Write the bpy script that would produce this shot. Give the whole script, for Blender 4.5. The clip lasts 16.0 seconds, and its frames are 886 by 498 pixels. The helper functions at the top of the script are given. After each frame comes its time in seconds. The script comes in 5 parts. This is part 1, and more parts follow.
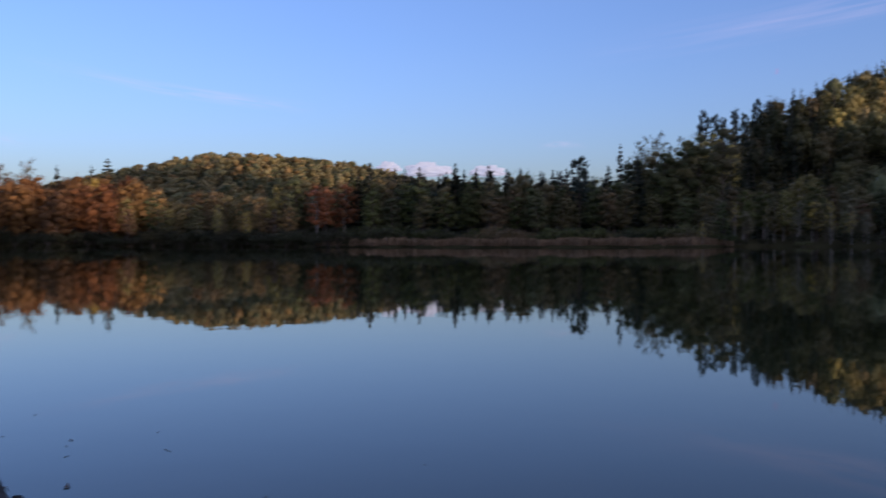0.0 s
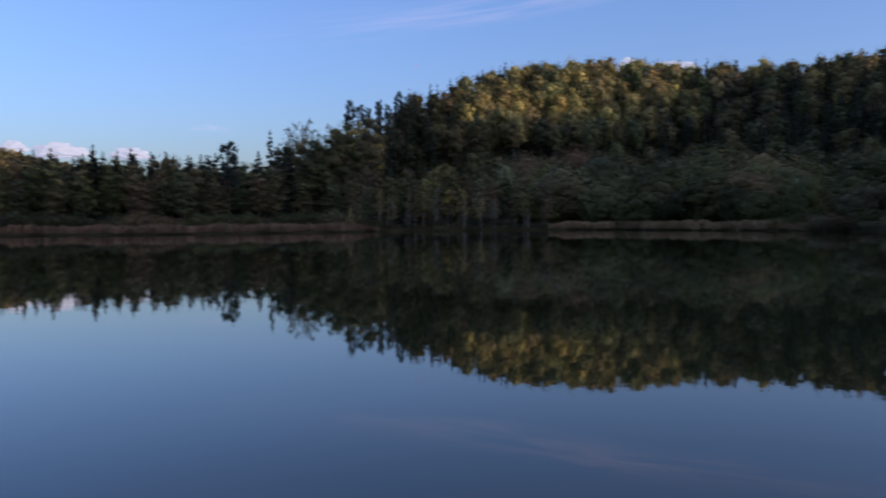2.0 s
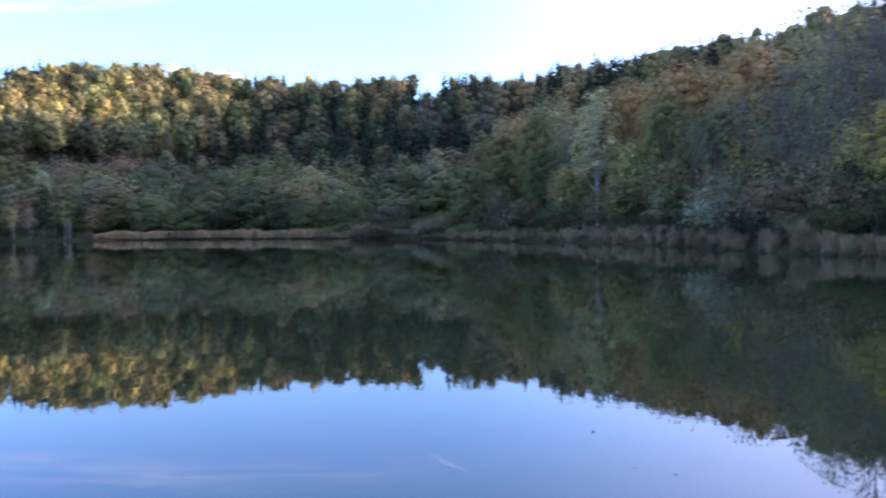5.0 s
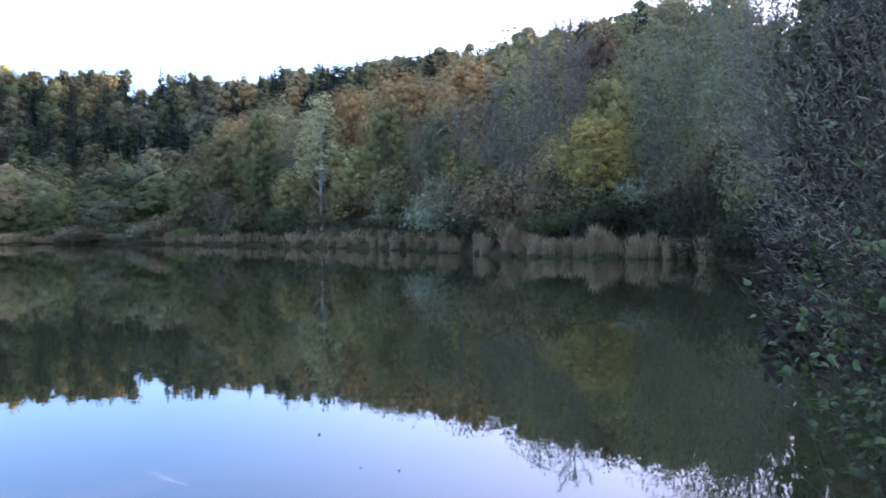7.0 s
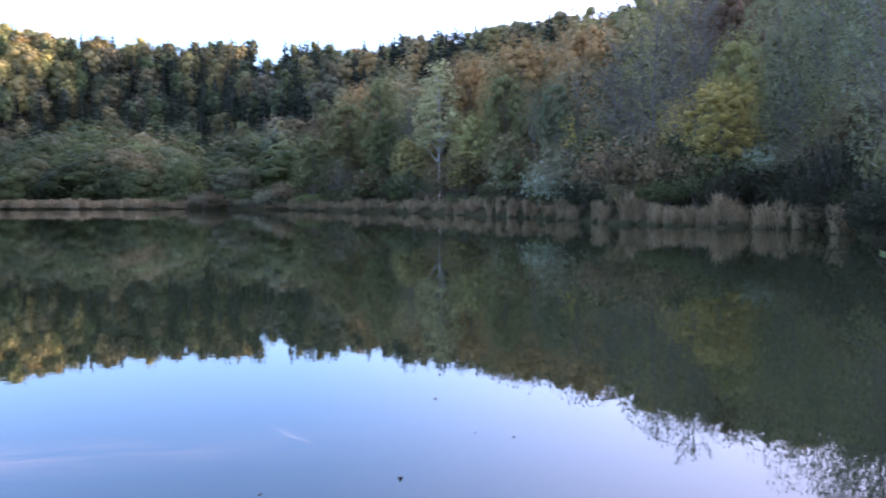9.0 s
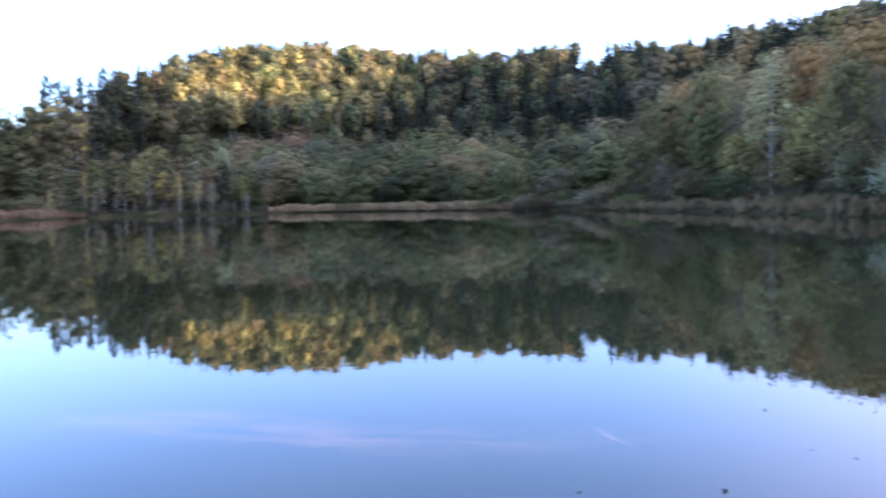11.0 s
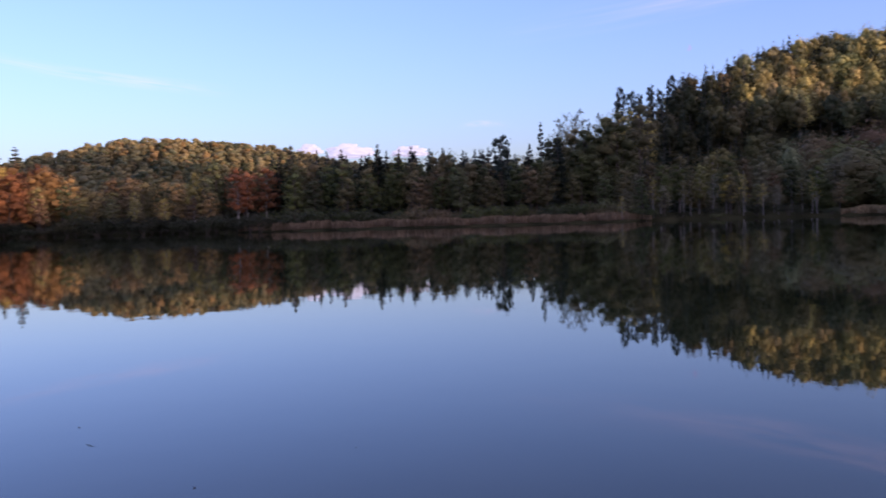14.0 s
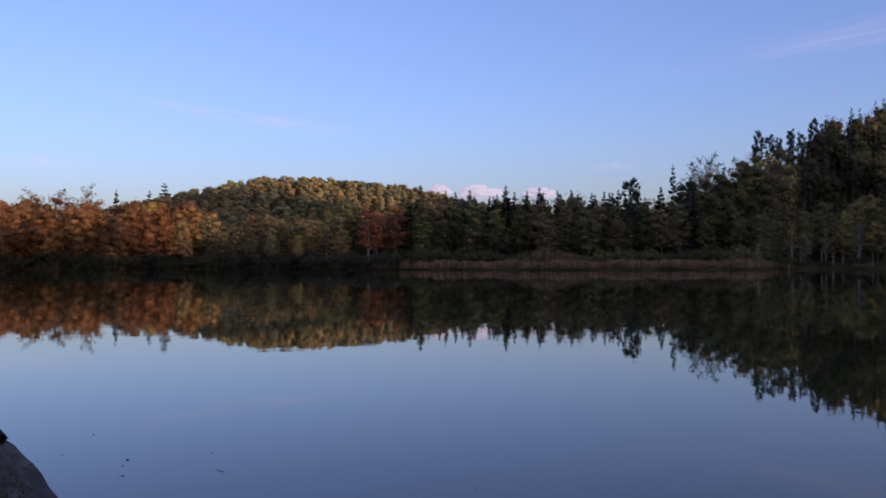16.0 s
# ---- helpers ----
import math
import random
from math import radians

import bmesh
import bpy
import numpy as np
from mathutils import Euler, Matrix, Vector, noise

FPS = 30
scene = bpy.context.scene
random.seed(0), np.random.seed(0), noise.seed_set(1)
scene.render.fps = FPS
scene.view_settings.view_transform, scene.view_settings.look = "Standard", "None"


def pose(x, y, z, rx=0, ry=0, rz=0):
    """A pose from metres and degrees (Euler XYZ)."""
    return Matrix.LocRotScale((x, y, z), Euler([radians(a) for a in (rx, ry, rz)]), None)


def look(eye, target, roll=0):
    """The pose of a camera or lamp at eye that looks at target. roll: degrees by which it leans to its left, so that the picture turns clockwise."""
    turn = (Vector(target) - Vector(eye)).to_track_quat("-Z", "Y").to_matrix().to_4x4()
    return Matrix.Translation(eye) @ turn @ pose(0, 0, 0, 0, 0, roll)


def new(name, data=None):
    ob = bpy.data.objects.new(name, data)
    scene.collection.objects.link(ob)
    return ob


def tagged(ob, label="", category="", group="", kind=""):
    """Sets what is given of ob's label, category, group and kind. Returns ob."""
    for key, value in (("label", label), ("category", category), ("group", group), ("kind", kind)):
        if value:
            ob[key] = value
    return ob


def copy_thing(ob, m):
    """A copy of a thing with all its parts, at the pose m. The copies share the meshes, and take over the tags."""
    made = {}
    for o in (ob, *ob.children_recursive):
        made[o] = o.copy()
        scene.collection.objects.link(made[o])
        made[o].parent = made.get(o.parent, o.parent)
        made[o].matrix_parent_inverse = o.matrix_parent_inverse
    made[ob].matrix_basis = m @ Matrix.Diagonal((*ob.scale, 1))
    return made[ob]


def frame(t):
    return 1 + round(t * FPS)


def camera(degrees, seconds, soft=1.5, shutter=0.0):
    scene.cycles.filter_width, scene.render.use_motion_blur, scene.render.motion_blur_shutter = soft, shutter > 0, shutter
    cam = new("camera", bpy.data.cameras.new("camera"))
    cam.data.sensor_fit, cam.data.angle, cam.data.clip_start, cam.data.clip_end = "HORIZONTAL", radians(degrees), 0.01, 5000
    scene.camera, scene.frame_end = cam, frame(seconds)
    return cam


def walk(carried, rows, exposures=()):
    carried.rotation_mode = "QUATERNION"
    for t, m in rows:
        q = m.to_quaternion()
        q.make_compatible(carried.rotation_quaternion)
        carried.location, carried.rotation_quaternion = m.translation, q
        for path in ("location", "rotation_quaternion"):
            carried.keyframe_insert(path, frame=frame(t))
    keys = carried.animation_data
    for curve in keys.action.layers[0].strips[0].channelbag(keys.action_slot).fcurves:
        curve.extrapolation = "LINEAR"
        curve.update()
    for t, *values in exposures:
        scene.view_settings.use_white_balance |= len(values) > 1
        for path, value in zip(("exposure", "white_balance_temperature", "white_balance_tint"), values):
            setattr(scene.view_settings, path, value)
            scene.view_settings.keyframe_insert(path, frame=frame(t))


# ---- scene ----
# A quiet lake among wooded autumn hills, late sun from behind on the right.
EYE = 1.7
cam = camera(53.3, 16.0, soft=1.6, shutter=0.6)
# seconds, yaw, pitch, roll
PATH = [
    (0.0, -0.00, -0.68, -0.02),
    (0.5, -5.11, -0.35, 0.34),
    (1.0, -10.75, -0.82, 0.68),
    (1.5, -16.86, -1.24, 0.52),
    (2.0, -22.36, -1.66, 0.37),
    (2.5, -27.21, -1.70, 0.20),
    (3.0, -30.90, -1.87, 0.06),
    (3.5, -34.92, -1.83, 0.43),
    (4.0, -40.20, -1.89, 0.35),
    (4.5, -45.99, -1.68, 0.62),
    (5.0, -50.77, -1.34, 0.74),
    (7.5, -69.73, -1.36, 0.77),
    (8.0, -67.52, -2.34, 0.43),
    (10.5, -46.94, -2.78, 1.19),
    (11.0, -40.32, -3.02, 1.18),
    (11.5, -33.71, -2.94, 1.39),
    (12.0, -26.46, -2.60, 1.73),
    (12.5, -19.42, -2.19, 2.05),
    (13.0, -12.86, -2.05, 1.77),
    (13.5, -7.88, -2.11, 2.01),
    (14.0, -4.91, -1.99, 1.55),
    (14.5, -1.05, -1.82, 1.50),
    (15.0, 1.34, -1.48, 0.90),
    (15.5, 2.17, -0.41, 0.30),
    (16.0, 3.28, 0.78, 0.04),
]
EXPOSURES = [
    (0.0, 1.25, 5600, 39), (1.5, 1.2, 5550, 36), (2.5, 1.7, 5600, 38), (3.5, 2.2, 5400, 47), (4.5, 2.97, 5270, 41), (5.2, 3.37, 5290, 37), (7.5, 3.72, 5600, 37),
    (11.0, 3.72, 5580, 40), (12.0, 3.28, 5570, 42), (12.7, 2.7, 5650, 50), (13.5, 2.03, 5720, 54), (14.5, 1.68, 5850, 52), (16.0, 1.3, 5950, 47),
]
walk(cam, [(t, pose(0, 0, EYE, 90 + p, r, y)) for t, y, p, r in PATH], EXPOSURES)

# ---- light ----
SUN_AZ, SUN_EL = 133.0, 5.9          # degrees clockwise from +y, degrees up
world = bpy.data.worlds.new("sky")
scene.world = world
world.use_nodes = True
wn, wl = world.node_tree.nodes, world.node_tree.links
sky = wn.new("ShaderNodeTexSky")
sky.sky_type = "NISHITA"
sky.sun_disc = False
sky.sun_elevation = radians(SUN_EL)
sky.sun_rotation = radians(SUN_AZ)
sky.altitude = 400
sky.air_density, sky.dust_density, sky.ozone_density = 1.0, 2.6, 2.75
# a thin veil of high ice cloud, thicker overhead, in long wisps
wc = wn.new("ShaderNodeTexCoord")
wm = wn.new("ShaderNodeMapping")
wm.inputs["Rotation"].default_value = (0, 0, radians(-35))
wm.inputs["Scale"].default_value = (1.2, 4.5, 6.0)
wisp = wn.new("ShaderNodeTexNoise")
wisp.inputs["Scale"].default_value = 1.6
wisp.inputs["Detail"].default_value = 6
wisp.inputs["Distortion"].default_value = 0.6
wsep = wn.new("ShaderNodeSeparateXYZ")
# Thickest overhead, out of view, where it is added to light the treetops.
over = wn.new("ShaderNodeMapRange")
over.interpolation_type = "SMOOTHSTEP"
over.inputs["From Min"].default_value, over.inputs["From Max"].default_value = 0.20, 0.80
over.inputs["To Min"].default_value, over.inputs["To Max"].default_value = 0.05, 0.72
thick = wn.new("ShaderNodeMapRange")
thick.inputs["From Min"].default_value, thick.inputs["From Max"].default_value = 0.36, 0.68
thick.inputs["To Min"].default_value = 0.45
wmul = wn.new("ShaderNodeMath")
wmul.operation = "MULTIPLY"
veil = wn.new("ShaderNodeMix")
veil.data_type = "RGBA"
veil.inputs["B"].default_value = (1.52, 1.80, 1.95, 1)
wl.new(wc.outputs["Generated"], wm.inputs[0])
wl.new(wm.outputs[0], wisp.inputs[0])
wl.new(wc.outputs["Generated"], wsep.inputs[0])
wl.new(wsep.outputs[2], over.inputs["Value"])
wl.new(wisp.outputs[0], thick.inputs["Value"])
wl.new(over.outputs[0], wmul.inputs[0])
wl.new(thick.outputs[0], wmul.inputs[1])
wl.new(wmul.outputs[0], veil.inputs["Factor"])
wl.new(sky.outputs[0], veil.inputs["A"])
# the veil is brighter and faintly pink towards the sun
toward = wn.new("ShaderNodeVectorMath")
toward.operation = "DOT_PRODUCT"
toward.inputs[1].default_value = (math.sin(radians(SUN_AZ)), math.cos(radians(SUN_AZ)), 0.0)
near_sun = wn.new("ShaderNodeMapRange")
near_sun.interpolation_type = "SMOOTHSTEP"
near_sun.inputs["From Min"].default_value, near_sun.inputs["From Max"].default_value = 0.1, 1.0
near_sun.inputs["To Max"].default_value = 0.8
pink = wn.new("ShaderNodeMix")
pink.data_type = "RGBA"
pink.inputs["B"].default_value = (3.4, 3.33, 3.36, 1)
wl.new(wc.outputs["Generated"], toward.inputs[0])
wl.new(toward.outputs["Value"], near_sun.inputs["Value"])
wl.new(near_sun.outputs[0], pink.inputs["Factor"])
wl.new(veil.outputs["Result"], pink.inputs["A"])
wl.new(pink.outputs["Result"], wn["Background"].inputs[0])
wn["Background"].inputs[1].default_value = 0.12

sun_data = bpy.data.lights.new("sun", "SUN")
sun_data.energy, sun_data.angle, sun_data.color = 1.85, radians(0.6), (1.0, 0.74, 0.41)
sun = new("sun", sun_data)
sa, se = radians(SUN_AZ), radians(SUN_EL)
sun.matrix_basis = look((300 * math.sin(sa), 300 * math.cos(sa), 300 * math.tan(se)), (0, 0, 0))


# ---- materials ----
def material(name, roughness=0.8, specular=0.2):
    m = bpy.data.materials.new(name)
    m.use_nodes = True
    b = m.node_tree.nodes["Principled BSDF"]
    b.inputs["Roughness"].default_value = roughness
    b.inputs["Specular IOR Level"].default_value = specular
    return m, m.node_tree.nodes, m.node_tree.links, b


def ramp(nodes, stops):
    r = nodes.new("ShaderNodeValToRGB")
    e = r.color_ramp.elements
    while len(e) < len(stops):
        e.new(0.5)
    for i, c in enumerate(stops):
        e[i].position = i / max(1, len(stops) - 1)
        e[i].color = (*c, 1)
    return r


DENSE = {}


def leaf_material(name, stops, by_attribute=False, spread=0.12, glow_through=0.22, depth=0.69, lace=0.0, gap=0.49):
    """Foliage: one tone for each tree, with finer variation from clump to clump. lace: gaps between the leaves of a spray, so many to the metre."""
    if lace and gap > 0.45:
        DENSE[name] = leaf_material(name + "_dense", stops, by_attribute, spread, glow_through, depth, lace * 0.7, 0.41)
    m, n, l, b = material(name, 0.7, 0.12)
    r = ramp(n, stops)
    if by_attribute:
        a = n.new("ShaderNodeAttribute")
        a.attribute_name = "tone"
        tone = a.outputs["Fac"]
    else:
        a = n.new("ShaderNodeObjectInfo")
        tone = a.outputs["Random"]
    g = n.new("ShaderNodeNewGeometry")
    mix = n.new("ShaderNodeMath")
    mix.operation = "MULTIPLY_ADD"
    mix.inputs[1].default_value = 0.03
    l.new(g.outputs["Random Per Island"], mix.inputs[0])
    sub = n.new("ShaderNodeMath")
    sub.operation = "SUBTRACT"
    sub.inputs[1].default_value = 0.015
    l.new(tone, sub.inputs[0])
    l.new(sub.outputs[0], mix.inputs[2])
    l.new(mix.outputs[0], r.inputs[0])
    hsv = n.new("ShaderNodeHueSaturation")
    hsv.inputs["Saturation"].default_value = 1.02
    val = n.new("ShaderNodeMapRange")
    val.inputs["To Min"].default_value = depth * (1.0 - spread)
    val.inputs["To Max"].default_value = depth * (1.0 + spread)
    l.new(g.outputs["Random Per Island"], val.inputs["Value"])
    l.new(r.outputs[0], hsv.inputs["Color"])
    c = n.new("ShaderNodeTexCoord")
    tex = n.new("ShaderNodeTexNoise")
    tex.inputs["Scale"].default_value = 1.1
    tex.inputs["Detail"].default_value = 4
    tex.inputs["Roughness"].default_value = 0.75
    l.new(c.outputs["Object"], tex.inputs[0])
    mot = n.new("ShaderNodeMapRange")
    mot.inputs["From Min"].default_value, mot.inputs["From Max"].default_value = 0.3, 0.7
    mot.inputs["To Min"].default_value, mot.inputs["To Max"].default_value = 0.72, 1.24
    l.new(tex.outputs[0], mot.inputs["Value"])
    both = n.new("ShaderNodeMath")
    both.operation = "MULTIPLY"
    l.new(val.outputs[0], both.inputs[0])
    l.new(mot.outputs[0], both.inputs[1])
    own = n.new("ShaderNodeMath")
    own.operation = "MULTIPLY"
    own.inputs[1].default_value = 23.7
    l.new(tone, own.inputs[0])
    part_of = n.new("ShaderNodeMath")
    part_of.operation = "FRACT"
    l.new(own.outputs[0], part_of.inputs[0])
    single = n.new("ShaderNodeMapRange")
    single.inputs["To Min"].default_value, single.inputs["To Max"].default_value = 0.70, 1.28
    l.new(part_of.outputs[0], single.inputs["Value"])
    all_three = n.new("ShaderNodeMath")
    all_three.operation = "MULTIPLY"
    l.new(both.outputs[0], all_three.inputs[0])
    l.new(single.outputs[0], all_three.inputs[1])
    l.new(all_three.outputs[0], hsv.inputs["Value"])
    l.new(hsv.outputs[0], b.inputs["Base Color"])
    t = n.new("ShaderNodeBsdfTranslucent")
    l.new(hsv.outputs[0], t.inputs["Color"])
    s = n.new("ShaderNodeMixShader")
    s.inputs[0].default_value = glow_through
    l.new(b.outputs[0], s.inputs[1])
    l.new(t.outputs[0], s.inputs[2])
    if lace:
        gaps = n.new("ShaderNodeTexNoise")
        gaps.inputs["Scale"].default_value = lace
        gaps.inputs["Detail"].default_value = 2
        l.new(c.outputs["Object"], gaps.inputs[0])
        leafy = n.new("ShaderNodeMath")
        leafy.operation = "GREATER_THAN"
        leafy.inputs[1].default_value = gap
        l.new(gaps.outputs[0], leafy.inputs[0])
        clear = n.new("ShaderNodeBsdfTransparent")
        laced = n.new("ShaderNodeMixShader")
        l.new(leafy.outputs[0], laced.inputs[0])
        l.new(clear.outputs[0], laced.inputs[1])
        l.new(s.outputs[0], laced.inputs[2])
        s = laced
    l.new(s.outputs[0], n["Material Output"].inputs[0])
    return m


def glossier(m, roughness, specular):
    p = m.node_tree.nodes["Principled BSDF"]
    p.inputs["Roughness"].default_value, p.inputs["Specular IOR Level"].default_value = roughness, specular
    return m


def noisy_material(name, stops, scale, roughness=0.85, bump=0.3, stretch=(1, 1, 1), distance=0.02, specular=0.2):
    m, n, l, b = material(name, roughness, specular)
    c = n.new("ShaderNodeTexCoord")
    mp = n.new("ShaderNodeMapping")
    mp.inputs["Scale"].default_value = stretch
    l.new(c.outputs["Object"], mp.inputs[0])
    t = n.new("ShaderNodeTexNoise")
    t.inputs["Scale"].default_value = scale
    t.inputs["Detail"].default_value = 6
    t2 = n.new("ShaderNodeTexNoise")
    t2.inputs["Scale"].default_value = scale * 0.13
    t2.inputs["Detail"].default_value = 3
    l.new(mp.outputs[0], t.inputs[0])
    l.new(mp.outputs[0], t2.inputs[0])
    mx = n.new("ShaderNodeMath")
    mx.operation = "MULTIPLY_ADD"
    mx.inputs[1].default_value = 0.6
    half = n.new("ShaderNodeMath")
    half.operation = "MULTIPLY"
    half.inputs[1].default_value = 0.45
    l.new(t2.outputs[0], half.inputs[0])
    l.new(t.outputs[0], mx.inputs[0])
    l.new(half.outputs[0], mx.inputs[2])
    r = ramp(n, stops)
    l.new(mx.outputs[0], r.inputs[0])
    l.new(r.outputs[0], b.inputs["Base Color"])
    bp = n.new("ShaderNodeBump")
    bp.inputs["Strength"].default_value = bump
    bp.inputs["Distance"].default_value = distance
    l.new(t.outputs[0], bp.inputs["Height"])
    l.new(bp.outputs[0], b.inputs["Normal"])
    return m


GREEN, OLIVE, MOSSY = (0.092, 0.120, 0.050), (0.152, 0.152, 0.062), (0.072, 0.086, 0.044)
YELLOW, GOLD, ORANGE = (0.310, 0.275, 0.085), (0.240, 0.208, 0.076), (0.235, 0.158, 0.062)
BROWN, RUST, RED = (0.168, 0.136, 0.066), (0.250, 0.120, 0.055), (0.360, 0.125, 0.050)
GREY, PALE, LILAC = (0.186, 0.174, 0.096), (0.275, 0.262, 0.092), (0.168, 0.156, 0.092)

TAN, PLUM = (0.245, 0.195, 0.090), (0.150, 0.132, 0.080)
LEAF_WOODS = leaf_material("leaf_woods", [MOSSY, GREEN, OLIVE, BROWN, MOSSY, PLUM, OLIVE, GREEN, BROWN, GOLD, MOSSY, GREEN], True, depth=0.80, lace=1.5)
# Olive and brown leaves darkened to paint the shade under tall trees.
LEAF_UNDER_SHADED = leaf_material("leaf_under_shaded", [MOSSY, OLIVE, BROWN, MOSSY], True, depth=0.45)
# Darkened woods palette: shade on the west slope and far shore, as leaf colour.
LEAF_WOODS_SHADED = leaf_material("leaf_woods_shaded", [OLIVE, MOSSY, TAN, OLIVE, BROWN, MOSSY, GOLD, OLIVE, BROWN, GREEN], True, depth=0.56, lace=1.5)
LEAF_BANK = leaf_material("leaf_bank", [OLIVE, BROWN, TAN, ORANGE, GREEN, BROWN, GOLD, OLIVE, TAN, MOSSY], True, depth=0.95, lace=2.2)
# Golden leaves, brightened in the colour where low sun reaches the hill.
LEAF_HILL_LIT = leaf_material("leaf_hill_lit", [OLIVE, GOLD, GREEN, YELLOW, (0.15, 0.15, 0.065), TAN, YELLOW, ORANGE, OLIVE, GOLD, (0.11, 0.12, 0.055), GREEN], True, depth=1.08, lace=1.3)
LEAF_FAR = leaf_material("leaf_far", [OLIVE, BROWN, (0.23, 0.20, 0.08), (0.14, 0.14, 0.07), (0.25, 0.20, 0.085), MOSSY, OLIVE, ORANGE, (0.2, 0.18, 0.075), TAN], True, depth=0.93, lace=1.1)
LEAF_OAK = leaf_material("leaf_oak", [(0.20, 0.088, 0.036), (0.25, 0.125, 0.045), (0.19, 0.11, 0.055), (0.25, 0.135, 0.05), (0.27, 0.17, 0.06), (0.21, 0.095, 0.04)], lace=4.0)
LEAF_MIXED = leaf_material("leaf_mixed", [OLIVE, GREEN, TAN, OLIVE, BROWN, MOSSY, OLIVE, GREEN], depth=0.70, lace=4.0)
LEAF_GREEN = leaf_material("leaf_green", [(0.048, 0.056, 0.022), (0.112, 0.130, 0.040), (0.062, 0.072, 0.027), (0.155, 0.172, 0.056), (0.054, 0.062, 0.024), (0.094, 0.106, 0.035)], depth=0.80, lace=4.0)
LEAF_AMBER = leaf_material("leaf_amber", [(0.255, 0.160, 0.064), (0.285, 0.195, 0.075), (0.23, 0.142, 0.058)], depth=1.0, lace=4.0)
LEAF_YELLOW = leaf_material("leaf_yellow", [(0.33, 0.255, 0.07), (0.38, 0.295, 0.075), (0.30, 0.24, 0.07), (0.36, 0.28, 0.07)], depth=1.0, lace=4.0)
LEAF_SAGE = leaf_material("leaf_sage", [(0.175, 0.195, 0.092), (0.195, 0.212, 0.105), (0.160, 0.178, 0.084)], depth=0.84, lace=4.0)
LEAF_PALE = leaf_material("leaf_pale", [PALE, OLIVE, (0.2, 0.17, 0.06), PALE], depth=0.98, lace=4.0)
LEAF_BIRCH = leaf_material("leaf_birch", [(0.33, 0.31, 0.145), (0.37, 0.345, 0.165)], depth=1.06, lace=4.0)
# Undergrowth leaves with the shade beneath the trees put into the colour.
LEAF_SHADE = leaf_material("leaf_shade", [(0.040, 0.046, 0.022), (0.055, 0.060, 0.030), (0.045, 0.042, 0.024)], lace=4.0)
LEAF_RED = leaf_material("leaf_red", [RED, RUST, RED], depth=0.88, lace=4.0)
LEAF_RUSSET = leaf_material("leaf_russet", [BROWN, (0.16, 0.10, 0.055), BROWN, OLIVE], depth=0.80, lace=4.0)
LEAF_SILVER = leaf_material("leaf_silver", [(0.195, 0.225, 0.145), (0.22, 0.25, 0.165), (0.175, 0.205, 0.13)], depth=0.86, lace=4.0)
LEAF_GREY = leaf_material("leaf_grey", [GREY, LILAC, (0.16, 0.152, 0.082), GREY], depth=0.92, lace=4.0)
NEEDLE = leaf_material("needle", [(0.038, 0.056, 0.042), (0.052, 0.070, 0.050), (0.044, 0.056, 0.046)], False, 0.3, 0.05)
NEEDLE_WOODS = leaf_material("needle_woods", [(0.048, 0.068, 0.046), (0.068, 0.088, 0.056), (0.056, 0.068, 0.050)], True, 0.3, 0.05)
BARK = noisy_material("bark", [(0.03, 0.024, 0.018), (0.09, 0.07, 0.055), (0.14, 0.12, 0.10)], 3.0, 0.9, 0.5, (3, 3, 0.5))
BARK_PALE = noisy_material("bark_pale", [(0.10, 0.085, 0.07), (0.22, 0.20, 0.17), (0.30, 0.28, 0.24)], 3.0, 0.9, 0.4, (3, 3, 0.6))
BARK_GREY = noisy_material("bark_grey", [(0.05, 0.045, 0.036), (0.12, 0.108, 0.088), (0.18, 0.165, 0.14)], 3.0, 0.9, 0.4, (3, 3, 0.6))
BARK_BIRCH = noisy_material("bark_birch", [(0.06, 0.056, 0.046), (0.34, 0.32, 0.265), (0.48, 0.455, 0.39)], 2.2, 0.7, 0.2, (1, 1, 3))
GROUND = noisy_material("ground", [(0.014, 0.015, 0.008), (0.036, 0.034, 0.017), (0.055, 0.046, 0.024)], 0.9, 1.0, 0.6, (1, 1, 1), 0.1, 0.0)


def reed_material(name, stops):
    m = leaf_material(name, stops, True, 0.3, 0.2)
    return m


REED_RED = reed_material("reed_red", [(0.23, 0.158, 0.092), (0.33, 0.232, 0.138), (0.27, 0.186, 0.110)])
GRASS = reed_material("grass", [(0.05, 0.055, 0.025), (0.08, 0.075, 0.035), (0.06, 0.06, 0.03)])
REED_TAN = reed_material("reed_tan", [(0.33, 0.240, 0.130), (0.44, 0.325, 0.180), (0.36, 0.262, 0.142)])


def water_material():
    m, n, l, b = material("lake_water", 0.015, 0.5)
    b.inputs["Base Color"].default_value = (0.0165, 0.0207, 0.0088, 1)
    b.inputs["IOR"].default_value = 1.333
    c = n.new("ShaderNodeTexCoord")
    t = n.new("ShaderNodeTexNoise")
    t.inputs["Scale"].default_value = 1.3
    t.inputs["Detail"].default_value = 3
    l.new(c.outputs["Object"], t.inputs[0])
    bp = n.new("ShaderNodeBump")
    bp.inputs["Strength"].default_value = 1.0
    bp.inputs["Distance"].default_value = 0.0012
    l.new(t.outputs[0], bp.inputs["Height"])
    l.new(bp.outputs[0], b.inputs["Normal"])
    return m


WATER = water_material()


